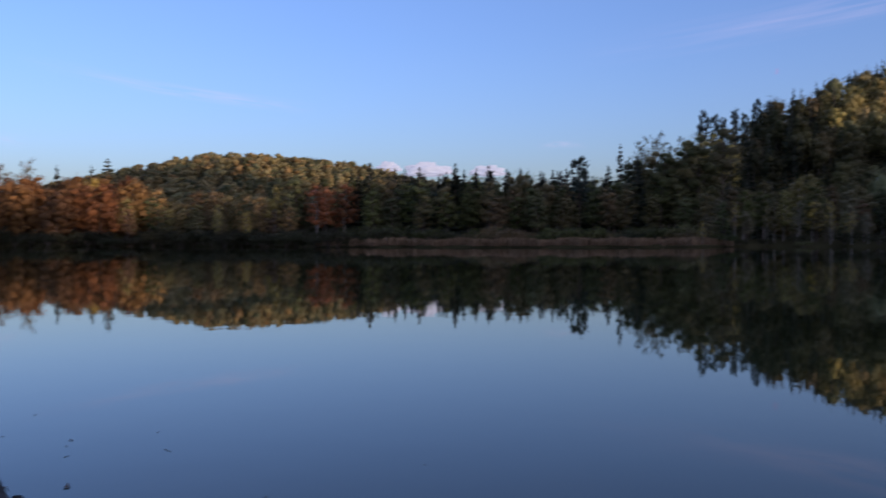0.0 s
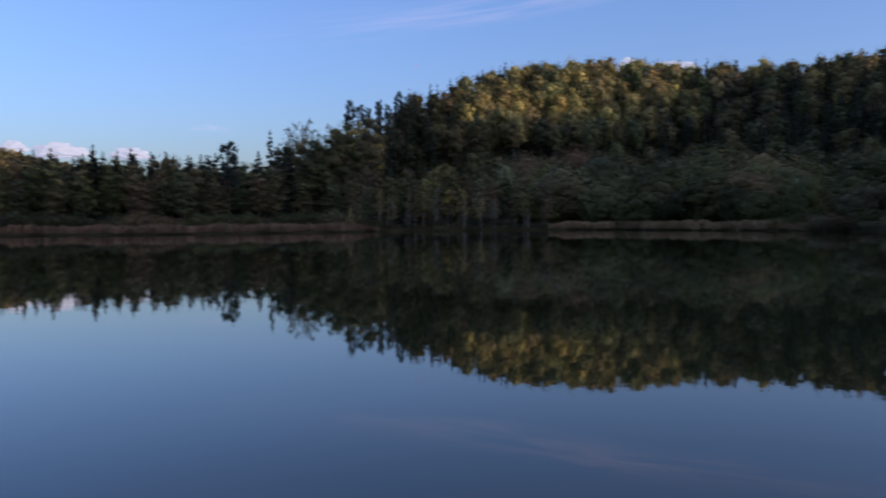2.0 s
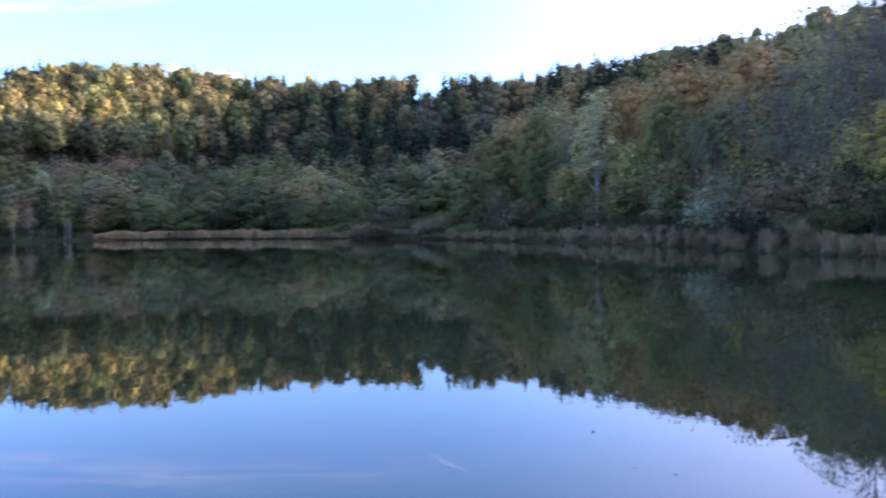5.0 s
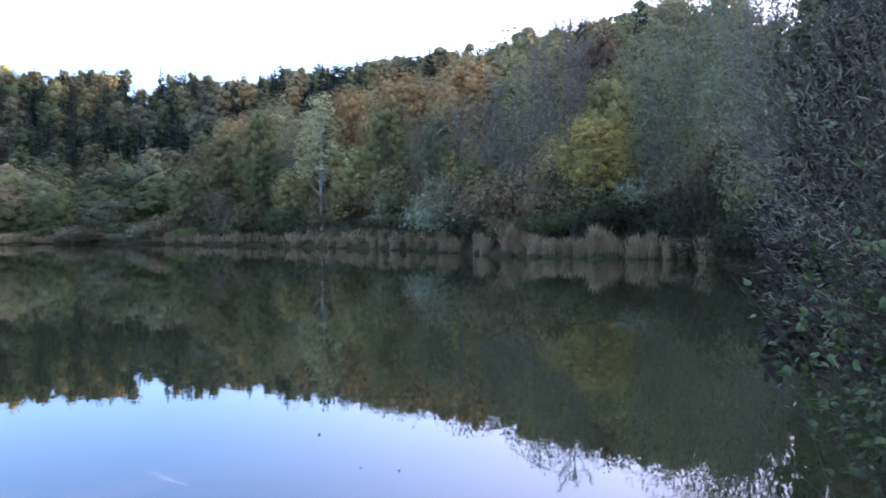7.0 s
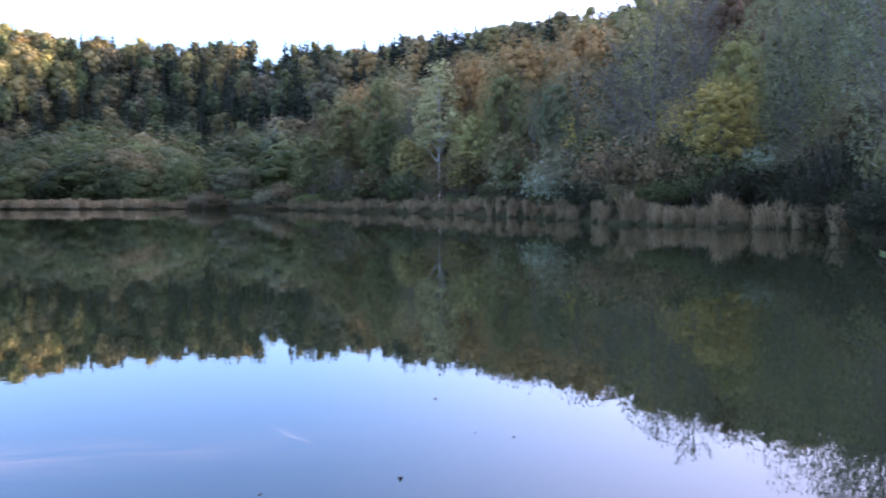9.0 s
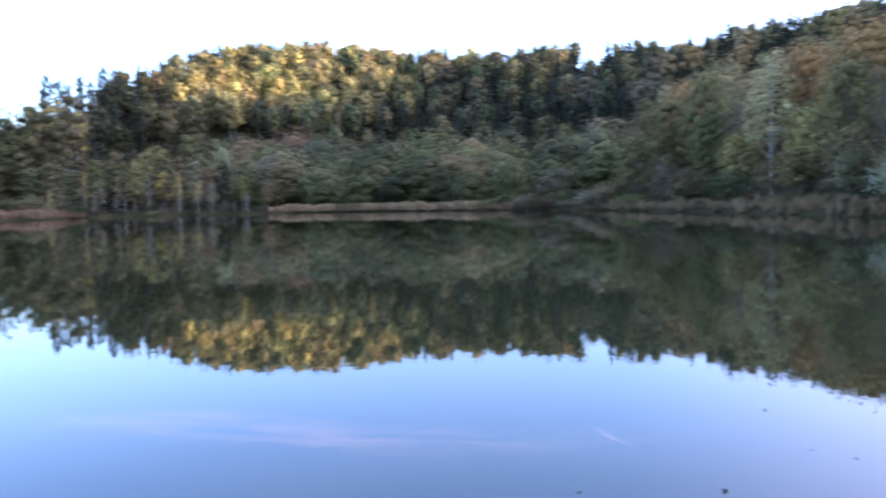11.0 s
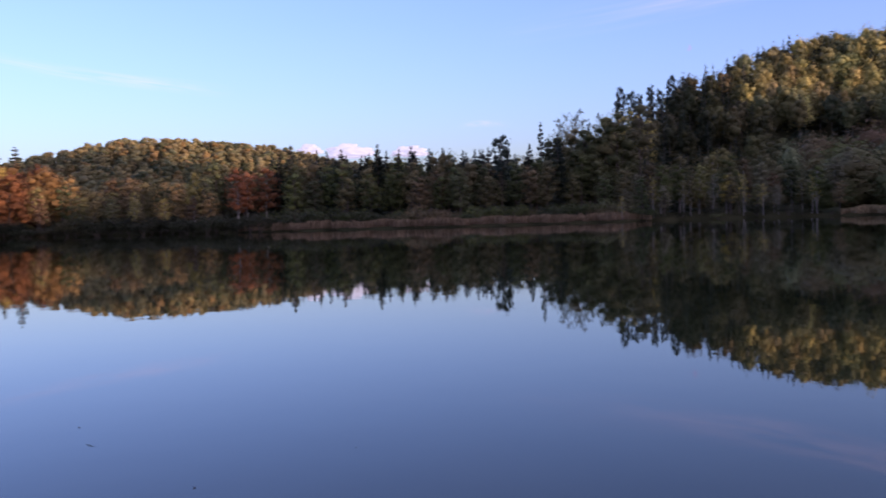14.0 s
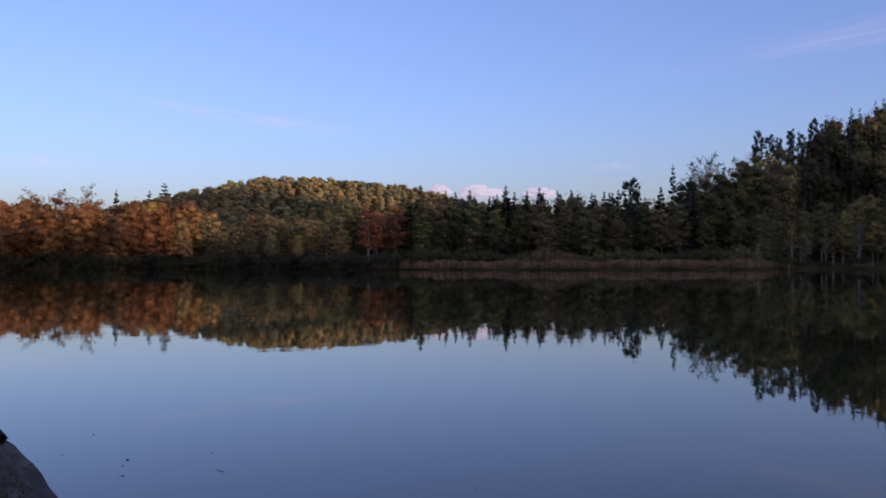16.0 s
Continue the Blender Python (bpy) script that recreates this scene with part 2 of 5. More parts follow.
# ---- mesh helpers ----
def mesh_of(name, verts, tris, materials, slots=None, tone=None, smooth=False):
    me = bpy.data.meshes.new(name)
    verts, tris = np.asarray(verts, np.float32), np.asarray(tris, np.int32)
    me.vertices.add(len(verts))
    me.vertices.foreach_set("co", verts.ravel())
    me.loops.add(len(tris) * 3)
    me.loops.foreach_set("vertex_index", tris.ravel())
    me.polygons.add(len(tris))
    me.polygons.foreach_set("loop_start", np.arange(0, len(tris) * 3, 3, dtype=np.int32))
    for mat in materials:
        me.materials.append(mat)
    if slots is not None:
        me.polygons.foreach_set("material_index", np.asarray(slots, np.int32))
    me.polygons.foreach_set("use_smooth", np.broadcast_to(smooth, len(tris)).copy())
    if tone is not None:
        at = me.attributes.new("tone", "FLOAT", "POINT")
        at.data.foreach_set("value", np.asarray(tone, np.float32))
    me.update(calc_edges=True)
    return me


def join(pieces):
    """Several (verts, tris) in one."""
    vs, fs, k = [], [], 0
    for v, f in pieces:
        vs.append(v)
        fs.append(np.asarray(f) + k)
        k += len(v)
    return np.concatenate(vs), np.concatenate(fs)


def tube(points, radii, sides=6):
    p = np.asarray(points, float)
    d = np.gradient(p, axis=0)
    d /= np.linalg.norm(d, axis=1)[:, None] + 1e-9
    ref = np.where(np.abs(d[:, 2:3]) > 0.9, np.array([[1.0, 0, 0]]), np.array([[0, 0, 1.0]]))
    u = np.cross(d, ref)
    u /= np.linalg.norm(u, axis=1)[:, None] + 1e-9
    w = np.cross(d, u)
    a = np.arange(sides) * 2 * np.pi / sides
    r = np.asarray(radii, float)[:, None, None]
    v = p[:, None] + r * (np.cos(a)[None, :, None] * u[:, None] + np.sin(a)[None, :, None] * w[:, None])
    n = len(p)
    i, j = np.meshgrid(np.arange(n - 1), np.arange(sides), indexing="ij")
    q = np.stack([i * sides + j, i * sides + (j + 1) % sides, (i + 1) * sides + (j + 1) % sides, (i + 1) * sides + j], -1).reshape(-1, 4)
    f = np.concatenate([q[:, [0, 1, 2]], q[:, [0, 2, 3]]])
    top = len(v.reshape(-1, 3))
    cap = np.array([[(n - 1) * sides + k, (n - 1) * sides + (k + 1) % sides, top] for k in range(sides)])
    return np.concatenate([v.reshape(-1, 3), p[-1:]]), np.concatenate([f, cap])


def unit(v):
    return v / (np.linalg.norm(v, axis=-1, keepdims=True) + 1e-9)


def sprays(rng, centres, normals, sizes):
    """Two small uneven three-cornered sprays of leaves about each centre."""
    n = 2 * len(centres)
    s = np.repeat(np.asarray(sizes), 2)[:, None] * 0.5
    nn = unit(np.repeat(normals, 2, 0) + rng.normal(0, 0.14, (n, 3)))
    c = np.repeat(centres, 2, 0) + rng.normal(0, 0.42, (n, 3)) * s
    a = rng.normal(size=(n, 3))
    u = unit(a - (a * nn).sum(1, keepdims=True) * nn)
    w = np.cross(nn, u)
    out = []
    for k in range(3):
        an = 2.094 * k + rng.uniform(-0.5, 0.5, (n, 1))
        r = s * rng.uniform(0.6, 1.15, (n, 1))
        out.append(c + r * (np.cos(an) * u + np.sin(an) * w + rng.uniform(-0.2, 0.2, (n, 1)) * nn))
    return np.stack(out, 1).reshape(-1, 3), np.arange(3 * n).reshape(-1, 3)


# ---- tree shapes: each gives (wood, leaves) as (verts, tris) ----
def ball(level):
    bm = bmesh.new()
    bmesh.ops.create_icosphere(bm, subdivisions=level, radius=1.0)
    v = np.array([p.co for p in bm.verts])
    f = np.array([[p.index for p in q.verts] for q in bm.faces])
    bm.free()
    return v, f


BALLS = {k: ball(k) for k in (1, 2)}


def crown(rng, height, width, base, clumps, count, size, belly=0.4, flat=0.75, loose=0.34, core=1, bulk=1.0, droop=0.0, heart=0.72, stray=0.0):
    """A crown of overlapping leaf clumps: sprays thick on the upper and outer side of each, hollows between them."""
    q = (np.arange(clumps) + rng.uniform(0.1, 0.9, clumps)) / clumps
    reach = np.where(q > belly, 1.1 - belly, belly + 0.3)
    prof = np.sqrt(np.clip(1 - (np.abs(q - belly) / reach) ** 2, 0.03, 1))
    an = np.arange(clumps) * 2.4 + rng.uniform(-0.6, 0.6, clumps)
    rl = 0.5 * width * rng.uniform(0.36, 0.60, clumps) * (0.55 + 0.45 * prof) * bulk
    rad = np.clip(0.5 * width * prof * rng.uniform(0.75, 1.05, clumps) - 0.9 * rl, 0, None)
    z = height * base + 0.6 * rl * flat + q * np.clip(height * (1 - base) - 1.5 * rl * flat, 0, None)
    out = np.stack([np.cos(an), np.sin(an), 0 * an], 1)
    c = out * rad[:, None] + np.stack([0 * z, 0 * z, z], 1)
    pick = rng.choice(clumps, count, p=rl ** 2 / (rl ** 2).sum())
    d = unit(rng.normal(size=(count, 3)) + 0.55 * out[pick] + np.array([0, 0, 0.4]))
    r = rl[pick] * (1.03 - 0.3 * rng.uniform(0, 1, count) ** 2 + np.abs(rng.normal(0, 1, count)) * stray)
    p = c[pick] + d * r[:, None] * np.array([1, 1, flat])
    p[:, 2] -= droop * np.hypot(p[:, 0], p[:, 1]) ** 2 / width
    n = d + np.array([0, 0, 0.3]) + rng.normal(0, loose, (count, 3))
    s = size * rng.uniform(0.55, 1.45, count)
    p[:, 2] = np.maximum(p[:, 2], 0.05)
    leaves = sprays(rng, p, n, s)
    if core:
        # the dense, shaded inside of each clump
        v, f = BALLS[core]
        inside = c[:, None] + rl[:, None, None] * v[None] * heart * rng.uniform(0.6, 1.05, (clumps, len(v), 1)) * np.array([1, 1, flat])
        inside[..., 2] = np.maximum(inside[..., 2] - droop * np.hypot(inside[..., 0], inside[..., 1]) ** 2 / width, 0.02)
        both = join([leaves, (inside.reshape(-1, 3), (f[None] + np.arange(clumps)[:, None, None] * len(v)).reshape(-1, 3))])
        leaves = (*both, np.repeat([0, 1], [len(leaves[1]), clumps * len(f)]))
    return leaves, c, rl


def shape_broad(rng, height, width, base, clumps, count, size, limbs=True, thin=0.014, sides=5, **more):
    """A broadleaf tree: leaning trunk, limbs out to the clumps, leaf sprays."""
    lean = rng.normal(0, 0.02 * height, 2)
    hs = np.linspace(0, 0.9 * height, 6)
    pts = np.stack([lean[0] * (hs / height) ** 2 + rng.normal(0, 0.006 * height, 6), lean[1] * (hs / height) ** 2 + rng.normal(0, 0.006 * height, 6), hs], 1)
    pts[0, :2] = 0
    wood = [tube(pts, height * thin * np.array([1.25, 0.95, 0.8, 0.6, 0.38, 0.12]), sides)]
    leaves, c, rl = crown(rng, height, width, base, clumps, count, size, **more)
    leaves[0][:, :2] += lean * (leaves[0][:, 2:3] / height) ** 2
    if limbs:
        for e in c:
            e = e + np.array([*(lean * (e[2] / height) ** 2), 0])
            z0 = max(0.12 * height, e[2] - 1.1 * math.hypot(e[0], e[1]) - 0.08 * height)
            s0 = np.array([lean[0] * (z0 / height) ** 2, lean[1] * (z0 / height) ** 2, z0])
            mid = (s0 + e) / 2 + np.array([0, 0, -0.02 * height]) + rng.normal(0, 0.012 * height, 3)
            wood.append(tube([s0, mid, e], height * thin * np.array([0.42, 0.28, 0.08]), 4))
    return join(wood), leaves


def shape_far(rng, height, width, base, clumps, count, size, thin=0.011, **more):
    """A tree for dense distant woods: plain trunk and clumped crown."""
    lean = rng.normal(0, 0.012 * height, 2)
    wood = tube([[0, 0, 0], [lean[0] * 0.4, lean[1] * 0.4, 0.4 * height], [lean[0], lean[1], 0.85 * height]], height * thin * np.array([1.1, 0.8, 0.3]), 4)
    return wood, crown(rng, height, width, base, clumps, count, size, **more)[0]


def shape_bare(rng, height, width, base, branches, twigs, leaves, size):
    """A tree that has lost most of its leaves: limbs, fine twigs, a few leaves left."""
    hs = np.linspace(0, height, 7)
    pts = np.stack([np.cumsum(rng.normal(0, 0.008 * height, 7)), np.cumsum(rng.normal(0, 0.008 * height, 7)), hs], 1)
    pts[0, :2] = 0
    wood = [tube(pts, height * 0.012 * np.linspace(1.2, 0.12, 7), 5)]
    ends = []
    for i in range(branches):
        u = base + (1 - base) * (i + rng.uniform(0, 1)) / branches * 0.95
        s0 = np.array([np.interp(u * height, hs, pts[:, 0]), np.interp(u * height, hs, pts[:, 1]), u * height])
        an = i * 2.4 + rng.uniform(-0.4, 0.4)
        ln = width * 0.5 * rng.uniform(0.6, 1.1) * (1.05 - 0.6 * (u - base) / (1 - base))
        e = s0 + np.array([math.cos(an) * ln, math.sin(an) * ln, ln * rng.uniform(0.7, 1.3)])
        e[2] = min(e[2], height * 1.02)
        mid = (s0 + e) / 2 + np.array([0, 0, -0.1 * ln])
        wood.append(tube([s0, mid, e], height * 0.012 * np.array([0.3, 0.18, 0.06]), 3))
        for _ in range(twigs):
            f = rng.uniform(0.25, 1.0)
            a = s0 * (1 - f) + e * f
            b = a + unit(rng.normal(size=3) + np.array([0, 0, 0.7])) * ln * rng.uniform(0.25, 0.55)
            wood.append(tube([a, (a + b) / 2 + rng.normal(0, 0.05 * ln, 3), b], [0.0016 * height, 0.0011 * height, 0.0006 * height], 3))
            ends.append((a, b))
    ends = np.array(ends)
    pick = rng.integers(0, len(ends), leaves)
    f = rng.uniform(0.2, 1.15, (leaves, 1))
    c = ends[pick, 0] * (1 - f) + ends[pick, 1] * f + rng.normal(0, 0.02 * height, (leaves, 3))
    return join(wood), sprays(rng, c, rng.normal(size=(leaves, 3)), size * rng.uniform(0.5, 1.4, leaves))


def shape_spruce(rng, height, width, base, whorls, per=8, ragged=0.2, point=0.85):
    """Whorls of drooping boughs on a straight stem, each a flat spray with needles hanging below it."""
    wood = tube([[0, 0, 0], [0, 0, 0.5 * height], [0, 0, height]], height * np.array([0.011, 0.007, 0.0012]), 5)
    n = whorls * per
    q = np.repeat((np.arange(whorls) + 0.2) / whorls, per) + rng.normal(0, 0.35 / whorls, n)
    q = np.clip(q, 0, 0.985)
    an = rng.uniform(0, 6.283, n)
    ln = (0.5 * width * (1 - q) ** point + 0.006 * height) * rng.uniform(1 - 2 * ragged, 1 + ragged, n)
    d = np.stack([np.cos(an), np.sin(an), 0.35 * q - 0.42 * (1 - q)], 1)
    side = np.stack([-np.sin(an), np.cos(an), 0 * an], 1)
    root = np.stack([0 * q, 0 * q, height * (base + (1 - base) * q)], 1)
    w = (0.30 * ln + 0.12)[:, None]
    tip = root + d * ln[:, None] + np.array([0, 0, 0.05]) * ln[:, None]
    mid = root + d * (0.62 * ln)[:, None]
    jag = rng.uniform(0.6, 1.3, (n, 1))
    low = root + d * (0.75 * ln)[:, None] - np.array([0, 0, 1.0]) * w * rng.uniform(0.6, 1.3, (n, 1))
    inn = root + d * (0.2 * ln)[:, None] - np.array([0, 0, 0.7]) * w
    v = np.stack([root, mid + side * w * jag, tip, mid - side * w * (1.9 - jag), inn, low], 1).reshape(-1, 3)
    b = np.arange(n)[:, None] * 6
    return wood, (v, np.concatenate([b + [0, 1, 2], b + [0, 2, 3], b + [4, 5, 2], b + [4, 2, 0]]))


def shape_pine(rng, height, width, base, clumps, count, size):
    return shape_broad(rng, height, width, base, clumps, count, size, True, 0.009, 5, belly=0.55, flat=0.7, loose=0.4, core=1, bulk=0.8)


def shape_shrub(rng, height, width, count, size, stems=7):
    wood, cs, ns = [], [], []
    for i in range(stems):
        an, ln = i * 2.4 + rng.uniform(-0.4, 0.4), rng.uniform(0.25, 0.46) * width
        e = np.array([math.cos(an) * ln, math.sin(an) * ln, height * rng.uniform(0.55, 0.95)])
        wood.append(tube([np.array([0.04 * e[0], 0.04 * e[1], 0]), e * [0.45, 0.45, 0.6], e], height * np.array([0.016, 0.012, 0.003]), 4))
        k = count // stems
        d = unit(rng.normal(size=(k, 3)))
        rl = 0.27 * width * rng.uniform(0.75, 1.2)
        r = rl * rng.uniform(0.2, 1.08, (k, 1)) ** 0.6
        c = e * [1, 1, 0.68] + d * r * np.array([1, 1, height / width * 1.1])
        c[:, 2] = np.abs(c[:, 2] - 0.05 * height) + 0.05 * height
        cs.append(c)
        ns.append(d + rng.normal(0, 0.6, (k, 3)) + np.array([0, 0, 0.3]))
    cs, ns = np.concatenate(cs), np.concatenate(ns)
    return join(wood), sprays(rng, cs, ns, size * rng.uniform(0.6, 1.4, len(cs)))


# ---- the lie of the land, by the bearing from the viewpoint (degrees clockwise from +y) ----
BEARING = [-180, -120, -90, -60, -30, -20, -8, 5, 12, 16, 20, 24, 28, 34, 40, 48, 54, 60, 66, 72, 78, 84, 90, 97, 110, 130, 150, 180]
SHORE = [1.8, 2.2, 8, 70, 205, 198, 174, 165, 172, 182, 202, 206, 206, 200, 178, 150, 115, 92, 72, 54, 49, 46, 30, 8, 3.2, 2.2, 1.8, 1.8]
FOOT = [14, 14, 40, 200, 330, 330, 320, 300, 260, 235, 250, 262, 268, 275, 272, 215, 140, 104, 80, 60, 54, 52, 36, 16, 14, 14, 14, 14]
RIDGE = [150, 200, 300, 400, 430, 430, 430, 400, 320, 340, 380, 430, 456, 470, 480, 480, 430, 350, 300, 250, 190, 160, 150, 150, 150, 160, 160, 150]
# Crest at 97 to 130 degrees is unseen, raised to shade the far shore.
CREST = [18, 12, 8, 6, 4, 4, 4, 5, 11, 19, 34.5, 55.5, 67.3, 67.3, 65.5, 65.2, 57.2, 49.8, 43.0, 36.3, 28.6, 25, 24, 31, 35, 24, 10, 10]


def smooth_table(values):
    fine = np.interp(np.arange(-180, 180.01, 0.5), BEARING, values)
    wide = np.concatenate([fine[-13:-1], fine, fine[1:13]])
    k = np.hanning(11)
    return np.convolve(wide, k / k.sum(), "same")[12:-12]


TABLES = [smooth_table(v) for v in (SHORE, FOOT, RIDGE, CREST)]
FINE = np.arange(-180, 180.01, 0.5)


def table(k, az):
    return np.interp((np.asarray(az, float) + 180) % 360 - 180, FINE, TABLES[k])


def ripple(x, y, k):
    return np.sin(x * k + 1.3) * np.cos(y * k * 1.13 + 0.4) + 0.6 * np.sin(x * k * 2.3 + y * k * 1.7 + 2.0)


def ground(az, dist):
    """The height of the land."""
    az, dist = np.broadcast_arrays(np.asarray(az, float), np.asarray(dist, float))
    x, y = dist * np.sin(np.radians(az)), dist * np.cos(np.radians(az))
    shore, foot, ridge, crest = (table(k, az) for k in range(4))
    shore = shore * (1 + 0.012 * np.sin(az * 1.9) + 0.008 * np.sin(az * 4.7 + 1))
    s = dist - shore
    low = np.where(s < 0, np.maximum(-1.6, s * 0.22), np.minimum(0.35 * s, 0.45) + 1.6 * np.clip(s / np.maximum(foot - shore, 1), 0, 1))
    q = np.clip((dist - foot) / np.maximum(ridge - foot, 1), 0, 1)
    soft = 0.35 * q + 0.65 * q * q * (3 - 2 * q)
    top = np.clip((q - 0.58) / 0.42, 0, 1)
    terrace = 0.36 * np.clip(q / 0.58, 0, 1) + 0.64 * (0.4 * top + 0.6 * top * top * (3 - 2 * top))
    mid = np.clip((az - 15) / 4, 0, 1) * np.clip((57 - az) / 6, 0, 1)
    rise = (soft * (1 - mid) + terrace * mid) * (crest - 2)
    past = np.clip(dist - ridge, 0, None)
    # Land hidden behind the ridge is built up to cast shade on the hill.
    behind = np.clip((az - 50) / 5, 0, 1) * np.clip((87 - az) / 6, 0, 1)
    rise = rise * ((1 - behind) * np.exp(-past / 500) + behind * (1 + 1.4 * np.minimum(past, 260) / np.maximum(ridge, 1)) * np.exp(-np.clip(past - 260, 0, None) / 300))
    da = (az + 12.5 + 180) % 360 - 180
    wide = np.where(da < 0, 9.8, 12.5)
    far = 54 * np.exp(-0.5 * (da / wide) ** 2) * np.exp(-0.5 * ((dist - 690) / np.where(dist < 690, 120, 260)) ** 2)
    # unseen hill added past the right bank: keeps low sun off the western slope
    rise = rise + 140 * np.exp(-0.5 * ((x - 548) ** 2 + (y + 116) ** 2) / 78 ** 2)
    land = low + rise + np.where(s > 20, far, 0) + np.clip(s / 60, 0, 1) * 0.9 * ripple(x, y, 0.045)
    stand = 0.32 - np.clip(dist - 1.3, 0, None) * 0.5
    return np.where(s < 0, np.maximum(low, stand), np.maximum(land, 0.05))


def spot(az, dist):
    return Vector((dist * math.sin(radians(az)), dist * math.cos(radians(az)), float(ground(az, dist))))


def build_ground():
    az = np.linspace(-180, 180, 433)[:-1]
    ds = np.concatenate([np.linspace(0.4, 12, 24), np.geomspace(13, 900, 90), np.geomspace(1000, 4700, 10)])
    a, d = np.meshgrid(az, ds, indexing="ij")
    z = ground(a, d)
    z = np.where(d > 1500, np.minimum(z, 2.0), z)
    v = np.stack([d * np.sin(np.radians(a)), d * np.cos(np.radians(a)), z], -1).reshape(-1, 3)
    n, k = len(az), len(ds)
    i, j = np.meshgrid(np.arange(n), np.arange(k - 1), indexing="ij")
    i2 = (i + 1) % n
    q = np.stack([i * k + j, i2 * k + j, i2 * k + j + 1, i * k + j + 1], -1).reshape(-1, 4)
    f = np.concatenate([q[:, [2, 1, 0]], q[:, [3, 2, 0]]])
    c = len(v)
    hub = np.array([[c, ((m + 1) % n) * k, m * k] for m in range(n)])
    v = np.concatenate([v, [[0, 0, 0.32]]])
    tagged(new("ground", mesh_of("ground", v, np.concatenate([f, hub]), [GROUND], smooth=True)),
           "leaf-littered wooded banks and hills around the lake", "ground", kind="structure")


build_ground()


def build_water():
    bm = bmesh.new()
    bmesh.ops.create_circle(bm, cap_ends=True, segments=96, radius=1100)
    me = bpy.data.meshes.new("water")
    bm.to_mesh(me)
    bm.free()
    me.materials.append(WATER)
    tagged(new("water", me), "calm dark lake water mirroring hills and sky", "water", kind="structure")


build_water()


# ---- woods too far and dense to count ----
def stamp(shapes, places, turns, scales, kinds, tones, leaf_slots):
    """Many trees in one mesh. shapes: list of (wood, leaves)."""
    vs, fs, sl, tn, k = [], [], [], [], 0
    for i, (wood, leaves) in enumerate(shapes):
        pick = np.nonzero(kinds == i)[0]
        if not len(pick):
            continue
        v0 = np.concatenate([wood[0], leaves[0]])
        f0 = np.concatenate([wood[1], leaves[1] + len(wood[0])])
        s0 = np.concatenate([np.zeros(len(wood[1]), int), np.where(leaves[2] == 1, 3, leaf_slots[i]) if len(leaves) > 2 else np.full(len(leaves[1]), leaf_slots[i])])
        c, s = np.cos(turns[pick])[:, None], np.sin(turns[pick])[:, None]
        sx, sz = scales[pick, 0][:, None], scales[pick, 1][:, None]
        x, y = v0[:, 0] * sx, v0[:, 1] * sx
        v = np.stack([x * c - y * s, x * s + y * c, v0[:, 2] * sz], -1) + places[pick][:, None]
        vs.append(v.reshape(-1, 3))
        fs.append((f0[None] + (np.arange(len(pick)) * len(v0))[:, None, None] + k).reshape(-1, 3))
        sl.append(np.tile(s0, len(pick)))
        tn.append(np.repeat(tones[pick], len(v0)))
        k += len(pick) * len(v0)
    return np.concatenate(vs), np.concatenate(fs), np.concatenate(sl), np.concatenate(tn)


def scatter(rng, az0, az1, d0, d1, spacing):
    """A jittered grid of places, in bearing and distance; d0, d1: functions of the bearing."""
    out = []
    x = np.arange(-720, 721, spacing)
    gx, gy = np.meshgrid(x, x)
    gx = gx + rng.uniform(-0.42, 0.42, gx.shape) * spacing
    gy = gy + rng.uniform(-0.42, 0.42, gy.shape) * spacing
    az, d = np.degrees(np.arctan2(gx, gy)).ravel(), np.hypot(gx, gy).ravel()
    ok = (az > az0) & (az < az1)
    az, d = az[ok], d[ok]
    ok = (d > d0(az)) & (d < d1(az))
    return az[ok], d[ok]


def woods(name, label, rng, az, d, shapes, leaf_slots, weights, height, leaf_mat, ref=20.0, tones=None):
    """height: array of tree heights; ref: the height that the shapes are drawn at."""
    n = len(az)
    kinds = np.array([rng.choice(len(shapes), p=w / w.sum()) for w in weights]) if isinstance(weights, np.ndarray) and weights.ndim == 2 else rng.choice(len(shapes), n, p=np.array(weights) / sum(weights))
    z = ground(az, d) - 0.3
    places = np.stack([d * np.sin(np.radians(az)), d * np.cos(np.radians(az)), z], -1)
    sc = height / ref
    wide = sc ** 0.6 * rng.uniform(0.85, 1.2, n)
    v, f, s, t = stamp(shapes, places, rng.uniform(0, 6.28, n), np.stack([wide, sc], 1), kinds, rng.uniform(0.05, 0.95, n) if tones is None else tones, leaf_slots)
    return tagged(new(name, mesh_of(name, v, f, [BARK_GREY, leaf_mat, NEEDLE_WOODS, DENSE.get(leaf_mat.name, leaf_mat)], s, t, s == 3)), label, "woodland", kind="stuff")


